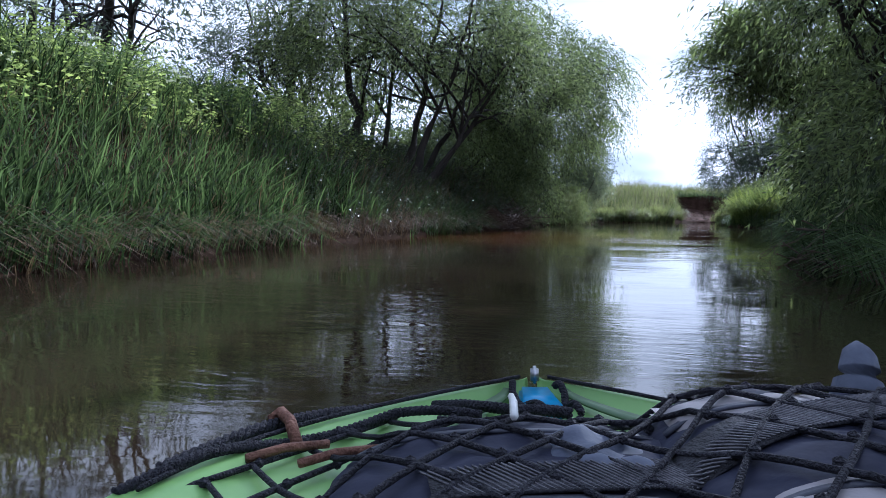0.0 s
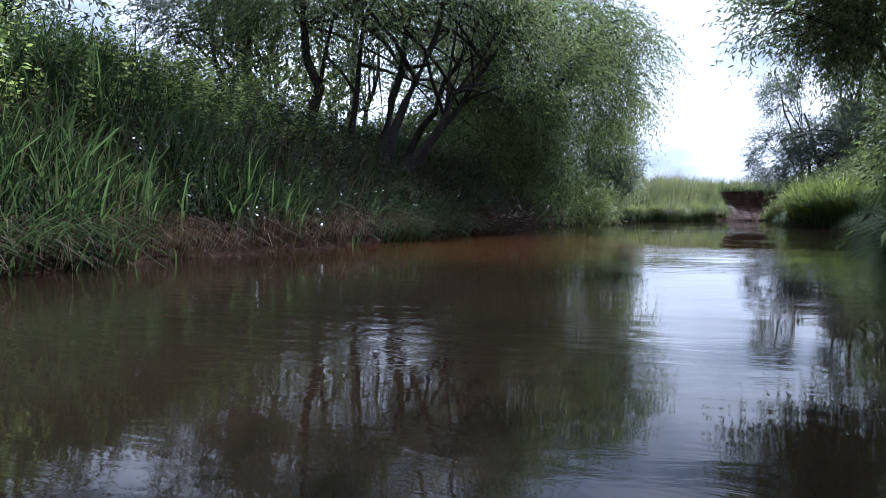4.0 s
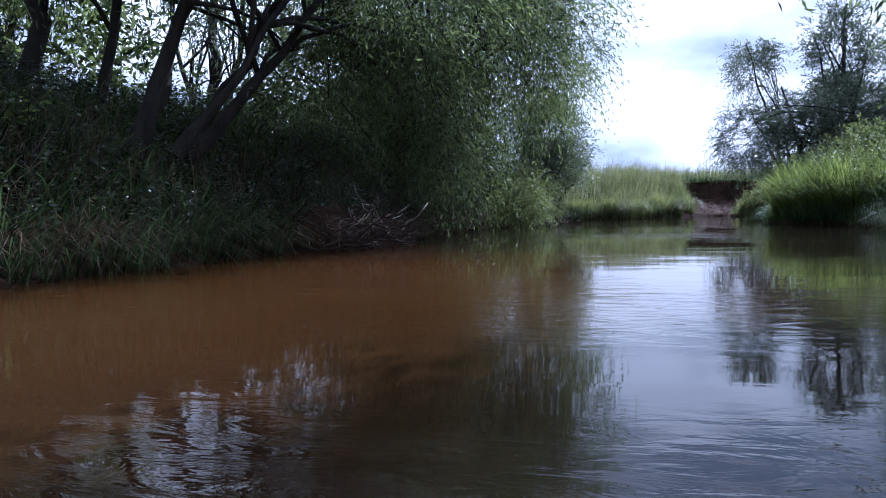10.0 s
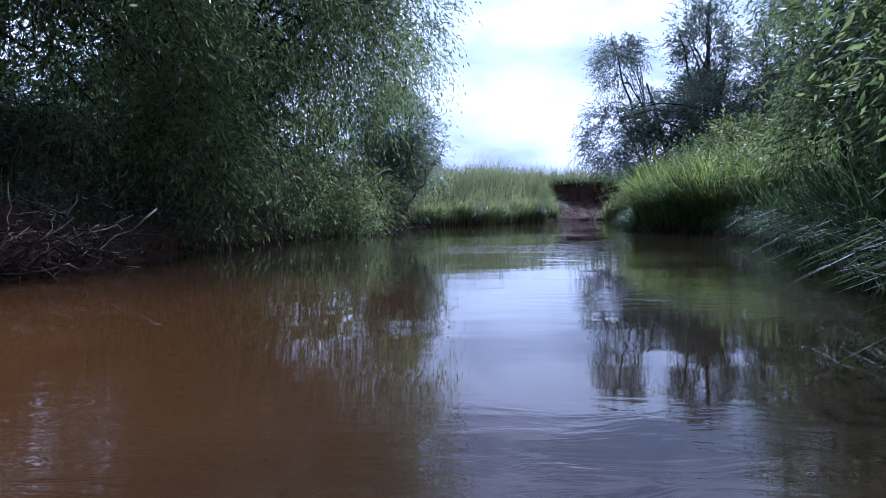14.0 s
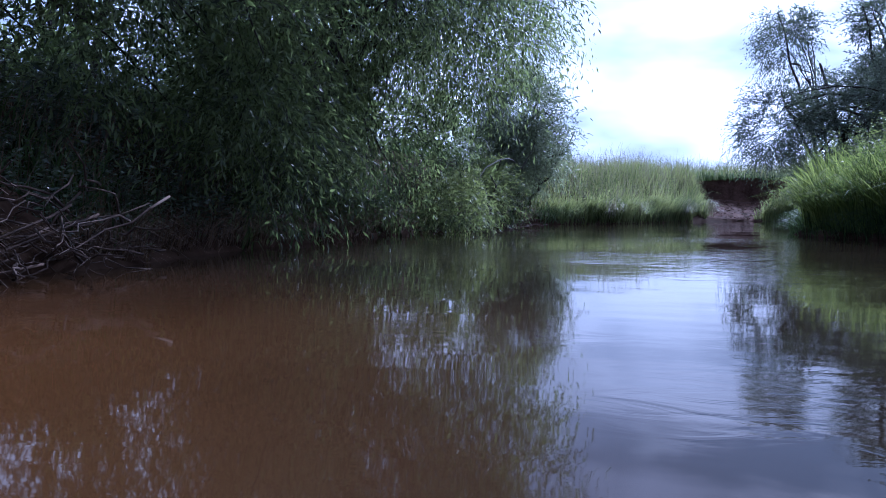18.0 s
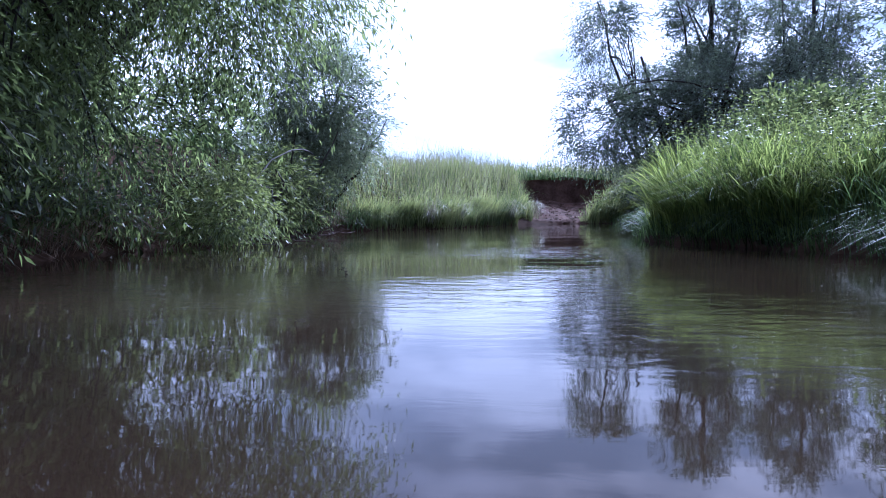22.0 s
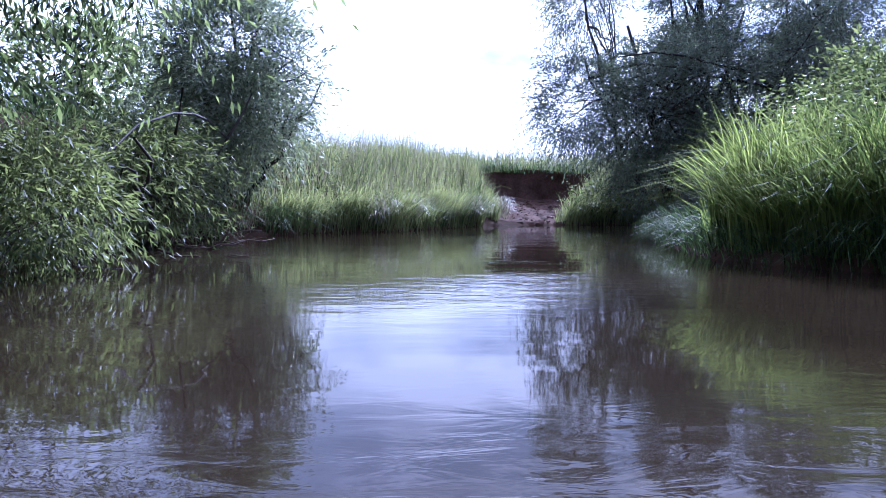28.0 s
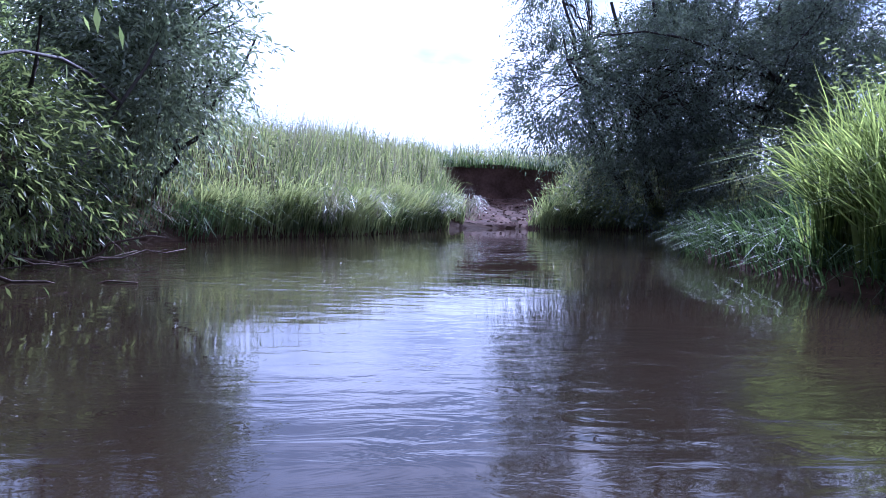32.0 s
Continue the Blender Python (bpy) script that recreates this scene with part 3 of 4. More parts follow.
def tree(name, base, stems, blobs, n, leaf, mat, label, droop=0.7, seed=1, branches=40, thick=0.16, gap=0.15, per=13, category="tree"):
    """A tree: one or more tapered stems, limbs that reach into the crown, and the crown itself."""
    r = np.random.default_rng(seed)
    bx, by = base
    bz = float(ground_z(np.array([[bx, by]]))[0])
    root = new(name)
    root.location = (bx, by, max(bz, 0.0))
    tagged(root, label, category)
    at = np.array([bx, by, max(bz, 0.0)])
    blobs = [(np.array(c) - at, rad, w) for c, rad, w in blobs]
    ends = []
    for k, (ox, oy, tx, ty, tz, th) in enumerate(stems):
        a = np.array([ox, oy, -0.25])
        b = np.array([tx, ty, tz]) - at
        pts = bend(a, b, lift=-0.05 * np.linalg.norm(b - a), wob=0.12, n=10, r=r)
        add("trunk", tube(pts, np.linspace(th, th * 0.25, 10) * (1 + 0.5 * np.exp(-np.linspace(0, 1, 10) * 14)), 8, False), M_BARK, root, smooth=True)
        ends.append(pts)
    for k in range(branches):
        stem = ends[k % len(ends)]
        i = r.integers(3, 9)
        c, rad, _w = blobs[r.integers(len(blobs))]
        goal = c + unit(r.normal(0, 1, 3)) * np.array(rad) * r.uniform(0.3, 0.85)
        if np.linalg.norm(goal - stem[i]) > 5.5:
            goal = stem[i] + (goal - stem[i]) * 0.6
        q = bend(stem[i], goal, lift=0.12 * np.linalg.norm(goal - stem[i]), wob=0.1, n=7, r=r)
        add("limb", tube(q, np.linspace(thick * r.uniform(0.2, 0.36), 0.008, 7), 6), M_BARK, root, smooth=True)
    crown(blobs, n, leaf, mat, root, droop, r, 0.05 - at[2], per=per, gap=gap)
    return root


W = (0.095, 0.165, 0.24)
tree("willow", (-6.9, 21.5), [(-0.8, 0.0, -9.0, 22.5, 8.5, 0.17), (0.7, -0.1, -4.6, 22.6, 6.8, 0.13), (0.2, 0.6, -6.0, 24.5, 8.0, 0.14), (0.9, 0.9, -3.6, 25.0, 6.0, 0.11), (0.5, 1.2, -4.4, 26.0, 7.4, 0.1), (-0.3, 0.5, -7.4, 23.6, 8.2, 0.1), (1.1, 0.3, -3.9, 23.6, 5.2, 0.08)],
     [((-5.6, 23.8, 6.6), (3.3, 3.2, 2.4), 1.0), ((-8.5, 21.5, 7.4), (2.8, 3.0, 2.2), 0.7), ((-4.4, 27.0, 5.4), (2.9, 3.4, 2.6), 1.0), ((-3.4, 25.4, 4.3), (1.5, 1.9, 1.0), 0.8), ((-5.2, 26.5, 2.9), (1.3, 3.0, 1.5), 1.0), ((-3.5, 27.6, 2.9), (0.9, 1.9, 1.3), 0.8), ((-7.6, 20.6, 5.6), (2.2, 2.2, 1.8), 0.6), ((-9.6, 22.8, 5.8), (2.2, 2.0, 1.4), 0.7)],
     11200, W, M_WILLOW, "leaning multi-stemmed willow on top of the river bank", seed=3, per=10, branches=56, gap=0.3)
tree("willow", (-7.2, 33.5), [(0.0, 0.0, -5.6, 32.0, 7.6, 0.2), (0.5, 0.4, -2.6, 33.4, 6.4, 0.15), (-0.4, 0.8, -7.5, 37.5, 8.0, 0.2), (0.7, -0.5, -3.2, 30.4, 5.0, 0.13), (0.5, 1.4, -3.4, 37.0, 6.5, 0.14), (0.9, -1.2, -2.4, 29.4, 5.6, 0.1), (0.6, -1.8, -3.6, 28.6, 6.4, 0.1)],
     [((-4.1, 31.6, 5.6), (3.4, 3.4, 2.9), 1.0), ((-1.9, 31.4, 5.8), (1.8, 2.2, 1.8), 0.7), ((-2.7, 34.0, 4.9), (2.3, 2.6, 2.4), 1.0), ((-5.6, 36.4, 6.6), (3.4, 3.2, 2.8), 0.8),
      ((-3.7, 27.9, 1.5), (0.7, 1.6, 1.1), 0.9), ((-3.7, 32.2, 1.9), (0.9, 2.4, 1.6), 1.0), ((-4.3, 29.4, 2.3), (0.9, 2.2, 1.6), 0.8), ((-6.4, 33.0, 3.0), (1.8, 3.6, 1.6), 0.7)],
     11600, W, M_WILLOW, "large weeping willow overhanging the brown river", seed=5, per=10, branches=70, droop=1.1, gap=0.3)
# low bush in the sunlit tone, for the bright lower edge of the crown
tree("willow_bush", (-2.9, 37.2), [(0, 0, -2.2, 36.4, 1.9, 0.06), (0.2, 0.3, -1.9, 38.4, 2.2, 0.05), (0.1, -0.3, -1.9, 33.9, 1.2, 0.05)],
     [((-2.5, 33.3, 0.6), (0.45, 0.8, 0.45), 1.0), ((-2.75, 36.6, 0.95), (0.5, 1.3, 0.6), 0.8)],
     1250, (0.07, 0.12, 0.2), M_LEAF_SUNLIT, "willow bush dipping into the water, coloured yellow-green as if sunlit", seed=8, branches=5, thick=0.08, category="bush")
tree("willow_bush", (-2.8, 40.4), [(0, 0, -1.9, 40.0, 3.9, 0.08), (0.2, 0.2, -2.6, 41.0, 4.4, 0.07), (0.3, -0.1, -0.9, 39.9, 2.6, 0.05)],
     [((-2.5, 40.2, 3.1), (1.1, 1.3, 1.3), 1.0), ((-2.0, 39.6, 2.0), (0.9, 1.0, 0.9), 0.8), ((-3.3, 40.6, 1.6), (1.2, 1.2, 1.2), 0.6), ((-1.35, 39.9, 2.7), (0.4, 0.5, 0.35), 0.4)],
     3400, (0.08, 0.125, 0.26), M_WILLOW_PALE, "pale silvery willow bush at the river bend", seed=9, branches=11, thick=0.09, droop=0.4, category="bush")
tree("field_tree", (-11.4, 24.2), [(0, 0, -11.2, 24.4, 8.5, 0.16), (0.1, 0.1, -12.8, 24.0, 7.5, 0.1), (-0.1, 0, -10.2, 24.8, 7.4, 0.09)],
     [((-11.5, 24.3, 7.3), (2.6, 2.4, 2.6), 1.0), ((-13.4, 24.6, 5.6), (1.6, 1.6, 1.4), 0.6)],
     2600, W, M_TALL, "slender forked tree with a thin crown behind the bank", seed=11, branches=34, gap=0.45)
for k, (x, y, h, s) in enumerate([(-13.5, 17.5, 8.5, 1.0), (-16.5, 12.0, 8.0, 1.1), (-12.5, 34.0, 9.5, 1.1), (-19.0, 21.0, 9.5, 1.2)]):
    tree("field_tree", (x, y), [(0, 0, x + 0.5, y, h, 0.22), (0.2, 0.1, x + 1.8, y - 0.5, h * 0.85, 0.14), (-0.2, 0, x - 1.7, y + 0.4, h * 0.85, 0.13)],
         [((x, y, h * 0.8), (3.0 * s, 2.8 * s, 2.4 * s), 1.0), ((x + 1.2, y - 0.6, h * 0.55), (2.2 * s, 2.0 * s, 1.6 * s), 0.6)],
         900, (0.13, 0.21, 0.3), M_TALL, "leafy tree standing in the meadow behind the bank", seed=20 + k, per=9, branches=34, gap=0.65)
# its high third mass is added so that the crown shades the river
tree("willow", (4.9, 13.5), [(0, 0, 3.6, 12.5, 5.5, 0.22), (0.3, 0.3, 5.6, 14.5, 7.0, 0.2), (-0.2, -0.2, 2.4, 11.4, 4.2, 0.12)],
     [((3.0, 11.6, 4.3), (2.0, 2.2, 1.5), 0.9), ((4.9, 14.0, 4.6), (2.4, 3.4, 2.6), 1.0), ((5.4, 14.6, 7.6), (2.4, 3.0, 2.0), 0.7), ((4.0, 11.4, 1.7), (1.5, 4.0, 1.5), 1.2), ((5.6, 17.5, 3.4), (1.7, 2.4, 2.0), 0.7)],
     4300, W, M_WILLOW, "dark willow hanging over the shaded bank", seed=31, per=11, branches=40, droop=0.9)
tree("willow", (5.6, 20.2), [(0, 0, 3.9, 19.7, 5.2, 0.12), (0.3, 0.2, 4.6, 20.2, 6.0, 0.14), (-0.2, 0.2, 3.0, 20.4, 5.2, 0.06)],
     [((1.7, 19.7, 4.0), (0.5, 0.8, 0.5), 0.6), ((2.6, 19.9, 4.4), (0.9, 1.2, 0.9), 1.3), ((3.6, 20.0, 4.6), (1.3, 1.6, 1.6), 1.2), ((5.0, 20.3, 2.2), (1.2, 1.7, 1.8), 1.0)],
     4600, (0.09, 0.15, 0.24), M_WILLOW, "willow reaching low out over the river", seed=37, branches=10, droop=0.55, per=12, thick=0.08, gap=0.0)
# added at the edge of view, standing in for deep shade on this bank
tree("willow", (7.5, 25.4), [(0, 0, 7.0, 25.2, 5.4, 0.13), (0.2, 0.2, 8.4, 26.0, 5.2, 0.1), (-0.2, -0.2, 6.2, 24.6, 3.6, 0.08)],
     [((6.8, 24.8, 2.0), (1.3, 1.8, 1.6), 1.0), ((7.6, 25.4, 4.4), (1.9, 2.0, 1.5), 1.0)],
     3000, W, M_WILLOW, "low dark willow added to shade the bank", seed=38, branches=22, droop=0.8, per=10, thick=0.1, gap=0.1)
# added sunward of the bank, so that its shadow darkens the reeds
tree("willow", (7.7, 30.4), [(0, 0, 7.2, 30.6, 5.0, 0.11), (0.2, 0.1, 8.4, 30.9, 5.2, 0.1), (-0.2, -0.1, 6.8, 30.2, 3.4, 0.07)],
     [((7.4, 30.5, 2.0), (1.2, 1.5, 1.7), 1.0), ((7.7, 30.7, 4.2), (1.6, 1.7, 1.4), 1.0)],
     2400, W, M_WILLOW, "dark round willow added behind the reeds to shade the bank", seed=39, branches=20, droop=0.7, per=10, thick=0.1, gap=0.1)
tree("willow", (8.4, 48.9), [(0, 0, 6.6, 48.0, 5.6, 0.16), (0.4, 0, 9.6, 47.6, 5.8, 0.16), (-0.4, -0.2, 5.3, 47.8, 4.6, 0.1), (0.5, -0.4, 10.4, 46.2, 4.0, 0.12)],
     [((7.1, 47.8, 3.1), (1.7, 1.7, 1.9), 1.0), ((8.9, 47.4, 3.6), (2.0, 1.9, 2.1), 1.1), ((9.6, 46.4, 1.6), (2.2, 1.3, 1.4), 1.0), ((7.4, 47.3, 1.3), (1.1, 1.0, 1.1), 0.8), ((11.6, 45.6, 2.4), (1.6, 1.6, 2.0), 0.8), ((11.3, 46.2, 4.6), (1.8, 1.6, 1.8), 0.9), ((5.1, 46.7, 3.2), (1.2, 1.1, 1.2), 1.4)],
     8600, (0.085, 0.135, 0.26), M_TALL, "dark grey-green willow leaning over the river bend", seed=33, branches=48, droop=0.6)
tree("slender_tree", (7.6, 50.6), [(0, 0, 5.4, 49.4, 7.6, 0.09), (0.05, 0, 6.6, 50.0, 7.0, 0.06)],
     [((5.7, 49.5, 6.6), (1.0, 1.1, 1.3), 1.0), ((6.6, 50.2, 5.0), (0.8, 0.9, 0.9), 0.6)],
     800, W, M_TALL, "thin leaning tree with sparse leaves", seed=35, branches=20, gap=0.5, thick=0.12)
for k, (x, y, h, n) in enumerate([(9.6, 51.2, 9.6, 2800), (12.6, 49.6, 9.2, 2800), (15.5, 47.6, 8.6, 2000), (18.5, 48.5, 9.0, 1100)]):
    tree("tall_willow", (x, y), [(0, 0, x + 0.2, y, h, 0.18), (0.1, 0, x - 1.0, y - 0.2, h * 0.85, 0.1), (-0.1, 0.1, x + 1.2, y + 0.2, h * 0.85, 0.1)],
         [((x, y, h * 0.78), (1.5, 1.5, 2.3), 1.0), ((x + 0.3, y, h * 0.5), (1.8, 1.7, 1.9), 0.9), ((x - 0.6, y - 0.3, h * 0.3), (1.7, 1.5, 1.4), 0.7)],
         n, (0.11, 0.17, 0.26), M_TALL, "tall upright willow with grey-green leaves", seed=40 + k, branches=34, gap=0.3, droop=0.3)
tree("willow_bush", (8.3, 37.6), [(0, 0, 7.6, 37.4, 2.3, 0.05), (0.2, 0.1, 8.8, 37.2, 2.4, 0.05)],
     [((7.7, 37.5, 1.9), (1.1, 1.3, 0.8), 1.0), ((9.4, 36.8, 1.8), (1.3, 1.4, 0.9), 0.8)],
     1900, (0.09, 0.15, 0.34), M_LEAF_SUNLIT, "pale green bush rising out of the reeds", seed=50, branches=14, thick=0.08, droop=0.3, category="bush")

for k, (x, y, s) in enumerate([(-8.2, 28.8, 0.8), (-10.8, 24.6, 1.5), (-8.4, 35.6, 1.55), (-8.6, 39.5, 1.1), (-6.2, 43.0, 1.0), (-12.5, 41.0, 1.2)]):
    tree("hawthorn_bush", (x, y), [(0, 0, x + 0.3, y, 3.6 * s, 0.07), (0.1, 0, x - 0.7, y, 3.2 * s, 0.06)],
         [((x, y, 3.0 * s), (1.7 * s, 1.7 * s, 1.2 * s), 1.0), ((x + 0.4, y - 0.3, 1.9 * s), (1.8 * s, 1.8 * s, 1.2 * s), 1.0)],
         800, (0.15, 0.22, 0.4), M_WILLOW, "dense dark bush behind the river bank", seed=80 + k, per=9, branches=10, thick=0.1, droop=0.3, category="bush")
# willows added mostly out of view, to cast shade on river and bank
for k, (x, y, h) in enumerate([(6.4, 17.6, 13.0), (8.8, 27.0, 5.0), (6.4, 8.0, 12.0), (6.8, 12.8, 12.5)]):
    tree("willow", (x, y), [(0, 0, x - 0.4, y, h, 0.2), (0.2, 0, x + 1.2, y, h * 0.85, 0.12)],
         [((x - 0.2, y, h * 0.7), (2.6, 3.0, h * 0.28), 1.0), ((x - 0.3, y, h * 0.35), (2.0, 2.4, h * 0.25), 0.6)],
         2000, (0.17, 0.26, 0.32), M_WILLOW, "tall willow, mostly out of view, added to shade the river", seed=90 + k, per=9, branches=22, droop=0.6)


# ---- driftwood ----
def pile(name, at, n, size, lengths, along, seed, label):
    r = np.random.default_rng(seed)
    root = new(name)
    root.location = at
    tagged(root, label, "driftwood")
    for _ in range(n):
        c = np.array([r.normal(0, size[0]), r.normal(0, size[1]), 0.0])
        c[2] = abs(r.normal(0, size[2])) + 0.02
        a = along + r.normal(0, 0.55)
        ln = r.uniform(*lengths)
        d = np.array([math.cos(a), math.sin(a), r.normal(0.05, 0.25)]) * ln / 2
        q = bend(c - d, c + d, lift=r.normal(0, 0.06), wob=0.05, n=6, r=r)
        q[:, 2] = np.maximum(q[:, 2], -0.05)
        th = r.uniform(0.003, 0.015)
        add("stick", tube(q, np.linspace(th, th * 0.4, 6), 6), M_STICK, root, smooth=True)
    return root


pile("driftwood_pile", (-3.7, 23.3, 0.02), 190, (0.42, 0.65, 0.28), (0.4, 1.7), -1.0, 60, "heap of bleached driftwood lodged against the bank")
pile("driftwood_pile", (-4.2, 26.9, 0.0), 12, (0.2, 0.9, 0.14), (0.4, 1.2), -1.2, 61, "tangle of dead branches at the shaded waterline")
pile("driftwood_pile", (2.55, 10.5, 0.0), 45, (0.3, 1.4, 0.22), (0.5, 1.8), 1.3, 62, "dead branches and washed-up debris below the willow")
pile("driftwood_pile", (-1.75, 35.6, 0.0), 7, (0.2, 0.4, 0.05), (0.5, 1.3), 0.3, 63, "bare sticks poking out of the water")

# ---- slumped earth behind the driftwood, and pale tufts at the far waterline ----
g = np.linspace(-1, 1, 30)
U, V = np.meshgrid(g, g, indexing="ij")
q = np.c_[U.ravel(), V.ravel(), np.zeros(U.size)]
bulge = (1 - np.minimum(U ** 2 + V ** 2, 1)).ravel() ** 0.6
m = np.c_[-4.35 + 0.75 * q[:, 0], 23.7 + 1.5 * q[:, 1], -0.1 + (0.75 + 0.15 * wavy(q, 5.0)) * bulge]
i, j = np.meshgrid(np.arange(29), np.arange(29), indexing="ij")
tagged(add("earth_slump", (m, np.stack([i * 30 + j, (i + 1) * 30 + j, (i + 1) * 30 + j + 1, i * 30 + j + 1], -1).reshape(-1, 4)), M_EARTH, smooth=True),
       "slumped dark earth below the undercut bank", "earth bank", kind="structure")
for x, y in [(0.02, 41.62), (0.72, 42.85), (2.15, 45.35), (3.0, 46.35)]:
    p = np.c_[rng.normal(x, 0.1, 90), rng.normal(y, 0.12, 90), rng.uniform(0.15, 0.5, 90)]
    tagged(add("grass_tuft", blades(p, rng.uniform(0.35, 0.75, 90), 0.012, np.c_[rng.normal(0.3, 0.4, 90), rng.normal(-1, 0.3, 90)], rng.uniform(0.8, 1.6, 90)), M_SEED),
           "pale tuft of grass hanging into the water", "grass tuft", "tufts at the waterline")

# ---- the clay ramp ----
gx3, gy3 = np.arange(2.0, 7.8, 0.1), np.arange(46.9, 51.8, 0.1)
U, V = np.meshgrid(gx3, gy3, indexing="ij")
q = np.c_[U.ravel(), V.ravel()]
h = ground_z(q) + 0.012 + 0.03 * wavy(np.c_[q, 0 * q[:, 0]], 9.0, 2.0)
i, j = np.meshgrid(np.arange(len(gx3) - 1), np.arange(len(gy3) - 1), indexing="ij")
k = len(gy3)
f = np.stack([i * k + j, (i + 1) * k + j, (i + 1) * k + j + 1, i * k + j + 1], -1).reshape(-1, 4)
f = f[(ramp_cut(q, 0.05) > 0.5)[f].all(1) & (h > -0.05)[f].all(1)]
tagged(add("clay_ramp", (np.c_[q, h], f), M_CLAY, smooth=True), "trampled red-brown clay ramp down to the water", "earth ramp", kind="structure")
n = 700
p = np.c_[rng.uniform(2.6, 7.8, n), rng.uniform(51.55, 51.95, n)]
p = np.c_[p, np.full(n, 1.55)]
stuff("grass_fringe", blades(p, rng.uniform(0.35, 0.8, n), rng.uniform(0.01, 0.02, n), np.c_[rng.normal(0, 0.3, n), np.full(n, -1.0)], rng.uniform(0.5, 1.6, n)), M_REED_SHADE,
      "grass hanging over the top of the earth face", "grass")
clods = []
r = np.random.default_rng(70)
for _ in range(900):
    x, y = r.uniform(2.6, 6.7), r.uniform(47.1, 51.6)
    if ramp_cut(np.array([[x, y]]))[0] < 0.6:
        continue
    z = float(ground_z(np.array([[x, y]]))[0])
    if z < 0.02 or z > 0.9:
        continue
    s = r.uniform(0.015, 0.05)
    bm = bmesh.new()
    bmesh.ops.create_icosphere(bm, subdivisions=1, radius=s)
    v = np.array([q.co[:] for q in bm.verts]) * r.uniform(0.6, 1.2, 3) * r.uniform(0.8, 1.2, (len(bm.verts), 1)) + [x, y, z]
    f = np.array([[q.index for q in t.verts] for t in bm.faces])
    bm.free()
    clods.append((v, f))
stuff("clay_clods", join(clods), M_CLAY, "lumps of trampled red-brown clay on the ramp", "earth")
gx2, gz2 = np.meshgrid(np.linspace(2.6, 7.8, 40), np.linspace(0, 1, 14), indexing="ij")
zt = 1.6 + 0.07 * np.sin(gx2 * 1.7)
z0 = 0.45
face = np.stack([gx2, 51.75 - 0.35 * (1 - gz2) + 0.16 * wavy(np.stack([gx2, gz2 * 0.6, gx2 * 0.7], -1).reshape(-1, 3), 2.6, 3.0).reshape(gx2.shape), z0 + (zt - z0) * gz2], -1).reshape(-1, 3)
i, j = np.meshgrid(np.arange(39), np.arange(13), indexing="ij")
ff = np.stack([i * 14 + j, (i + 1) * 14 + j, (i + 1) * 14 + j + 1, i * 14 + j + 1], -1).reshape(-1, 4)
backf = face + [0, 0.6, 0]
tagged(add("earth_face", join([(face, ff), (backf, ff[:, ::-1])]), M_CLAY, smooth=True), "steep bare earth face cut into the far bank", "earth bank", kind="structure")


# ---- the kayak, afloat near the start of the trip, and its load ----
M_GREEN = rough_mat("lime_green_hull", (0.15, 0.32, 0.08), (0.27, 0.46, 0.14), scale=1.6, rough=0.42, bump=0.06, spec=0.5)
M_STRIPE = rough_mat("dark_green_stripe", (0.05, 0.1, 0.04), (0.09, 0.15, 0.06), scale=3.0, rough=0.5, bump=0.05)
M_BLUE = rough_mat("blue_plastic", (0.01, 0.16, 0.36), (0.03, 0.3, 0.55), scale=6.0, rough=0.35, bump=0.05)
M_ROPE = rough_mat("black_braided_rope", (0.008, 0.008, 0.012), (0.035, 0.033, 0.045), scale=60.0, rough=0.75, bump=0.9, fine=240.0)
M_BAG = rough_mat("dark_grey_coated_fabric", (0.013, 0.014, 0.026), (0.036, 0.038, 0.065), scale=4.0, rough=0.7, bump=0.3, spec=0.15)
M_BLUEBAG = rough_mat("blue_grey_coated_fabric", (0.045, 0.052, 0.08), (0.11, 0.12, 0.165), scale=5.0, rough=0.65, bump=0.3)
M_PALE = rough_mat("pale_grey_fabric", (0.2, 0.185, 0.195), (0.32, 0.295, 0.3), scale=6.0, rough=0.7, bump=0.25)
M_WEB = rough_mat("black_webbing", (0.012, 0.012, 0.016), (0.045, 0.043, 0.05), scale=9.0, rough=0.7, bump=0.8, fine=160.0)
M_SEAM = rough_mat("seam_tape", (0.02, 0.021, 0.03), (0.06, 0.062, 0.085), scale=12.0, rough=0.5, bump=0.2)
M_RIB = rough_mat("grey_elastic_rib", (0.05, 0.048, 0.056), (0.16, 0.155, 0.17), scale=30.0, rough=0.8, bump=0.5)
M_RUST = rough_mat("rusty_iron", (0.09, 0.04, 0.026), (0.24, 0.12, 0.08), scale=22.0, rough=0.8, bump=0.7)
M_STEEL = rough_mat("dull_steel", (0.35, 0.35, 0.37), (0.55, 0.55, 0.57), scale=20.0, rough=0.35, bump=0.1, metal=0.9)
M_WHITE = rough_mat("white_plastic_rod", (0.6, 0.6, 0.58), (0.78, 0.78, 0.75), scale=9.0, rough=0.4, bump=0.05)
BOAT = pose(-0.19, 1.575, 0.0, 0, 0, 13.7)      # the bow; +y points ahead, x to starboard


def half_beam(s):
    """Half the kayak's width at s metres behind the bow."""
    s = np.asarray(s, float)
    return 0.73 * np.tanh(2.2 * np.clip(s, 0, 9)) * np.tanh(1.3 * np.clip(2.75 - s, 0, 9))


def sheer(s):
    return 0.278 + 0.025 * np.exp(-np.asarray(s, float) / 0.35)


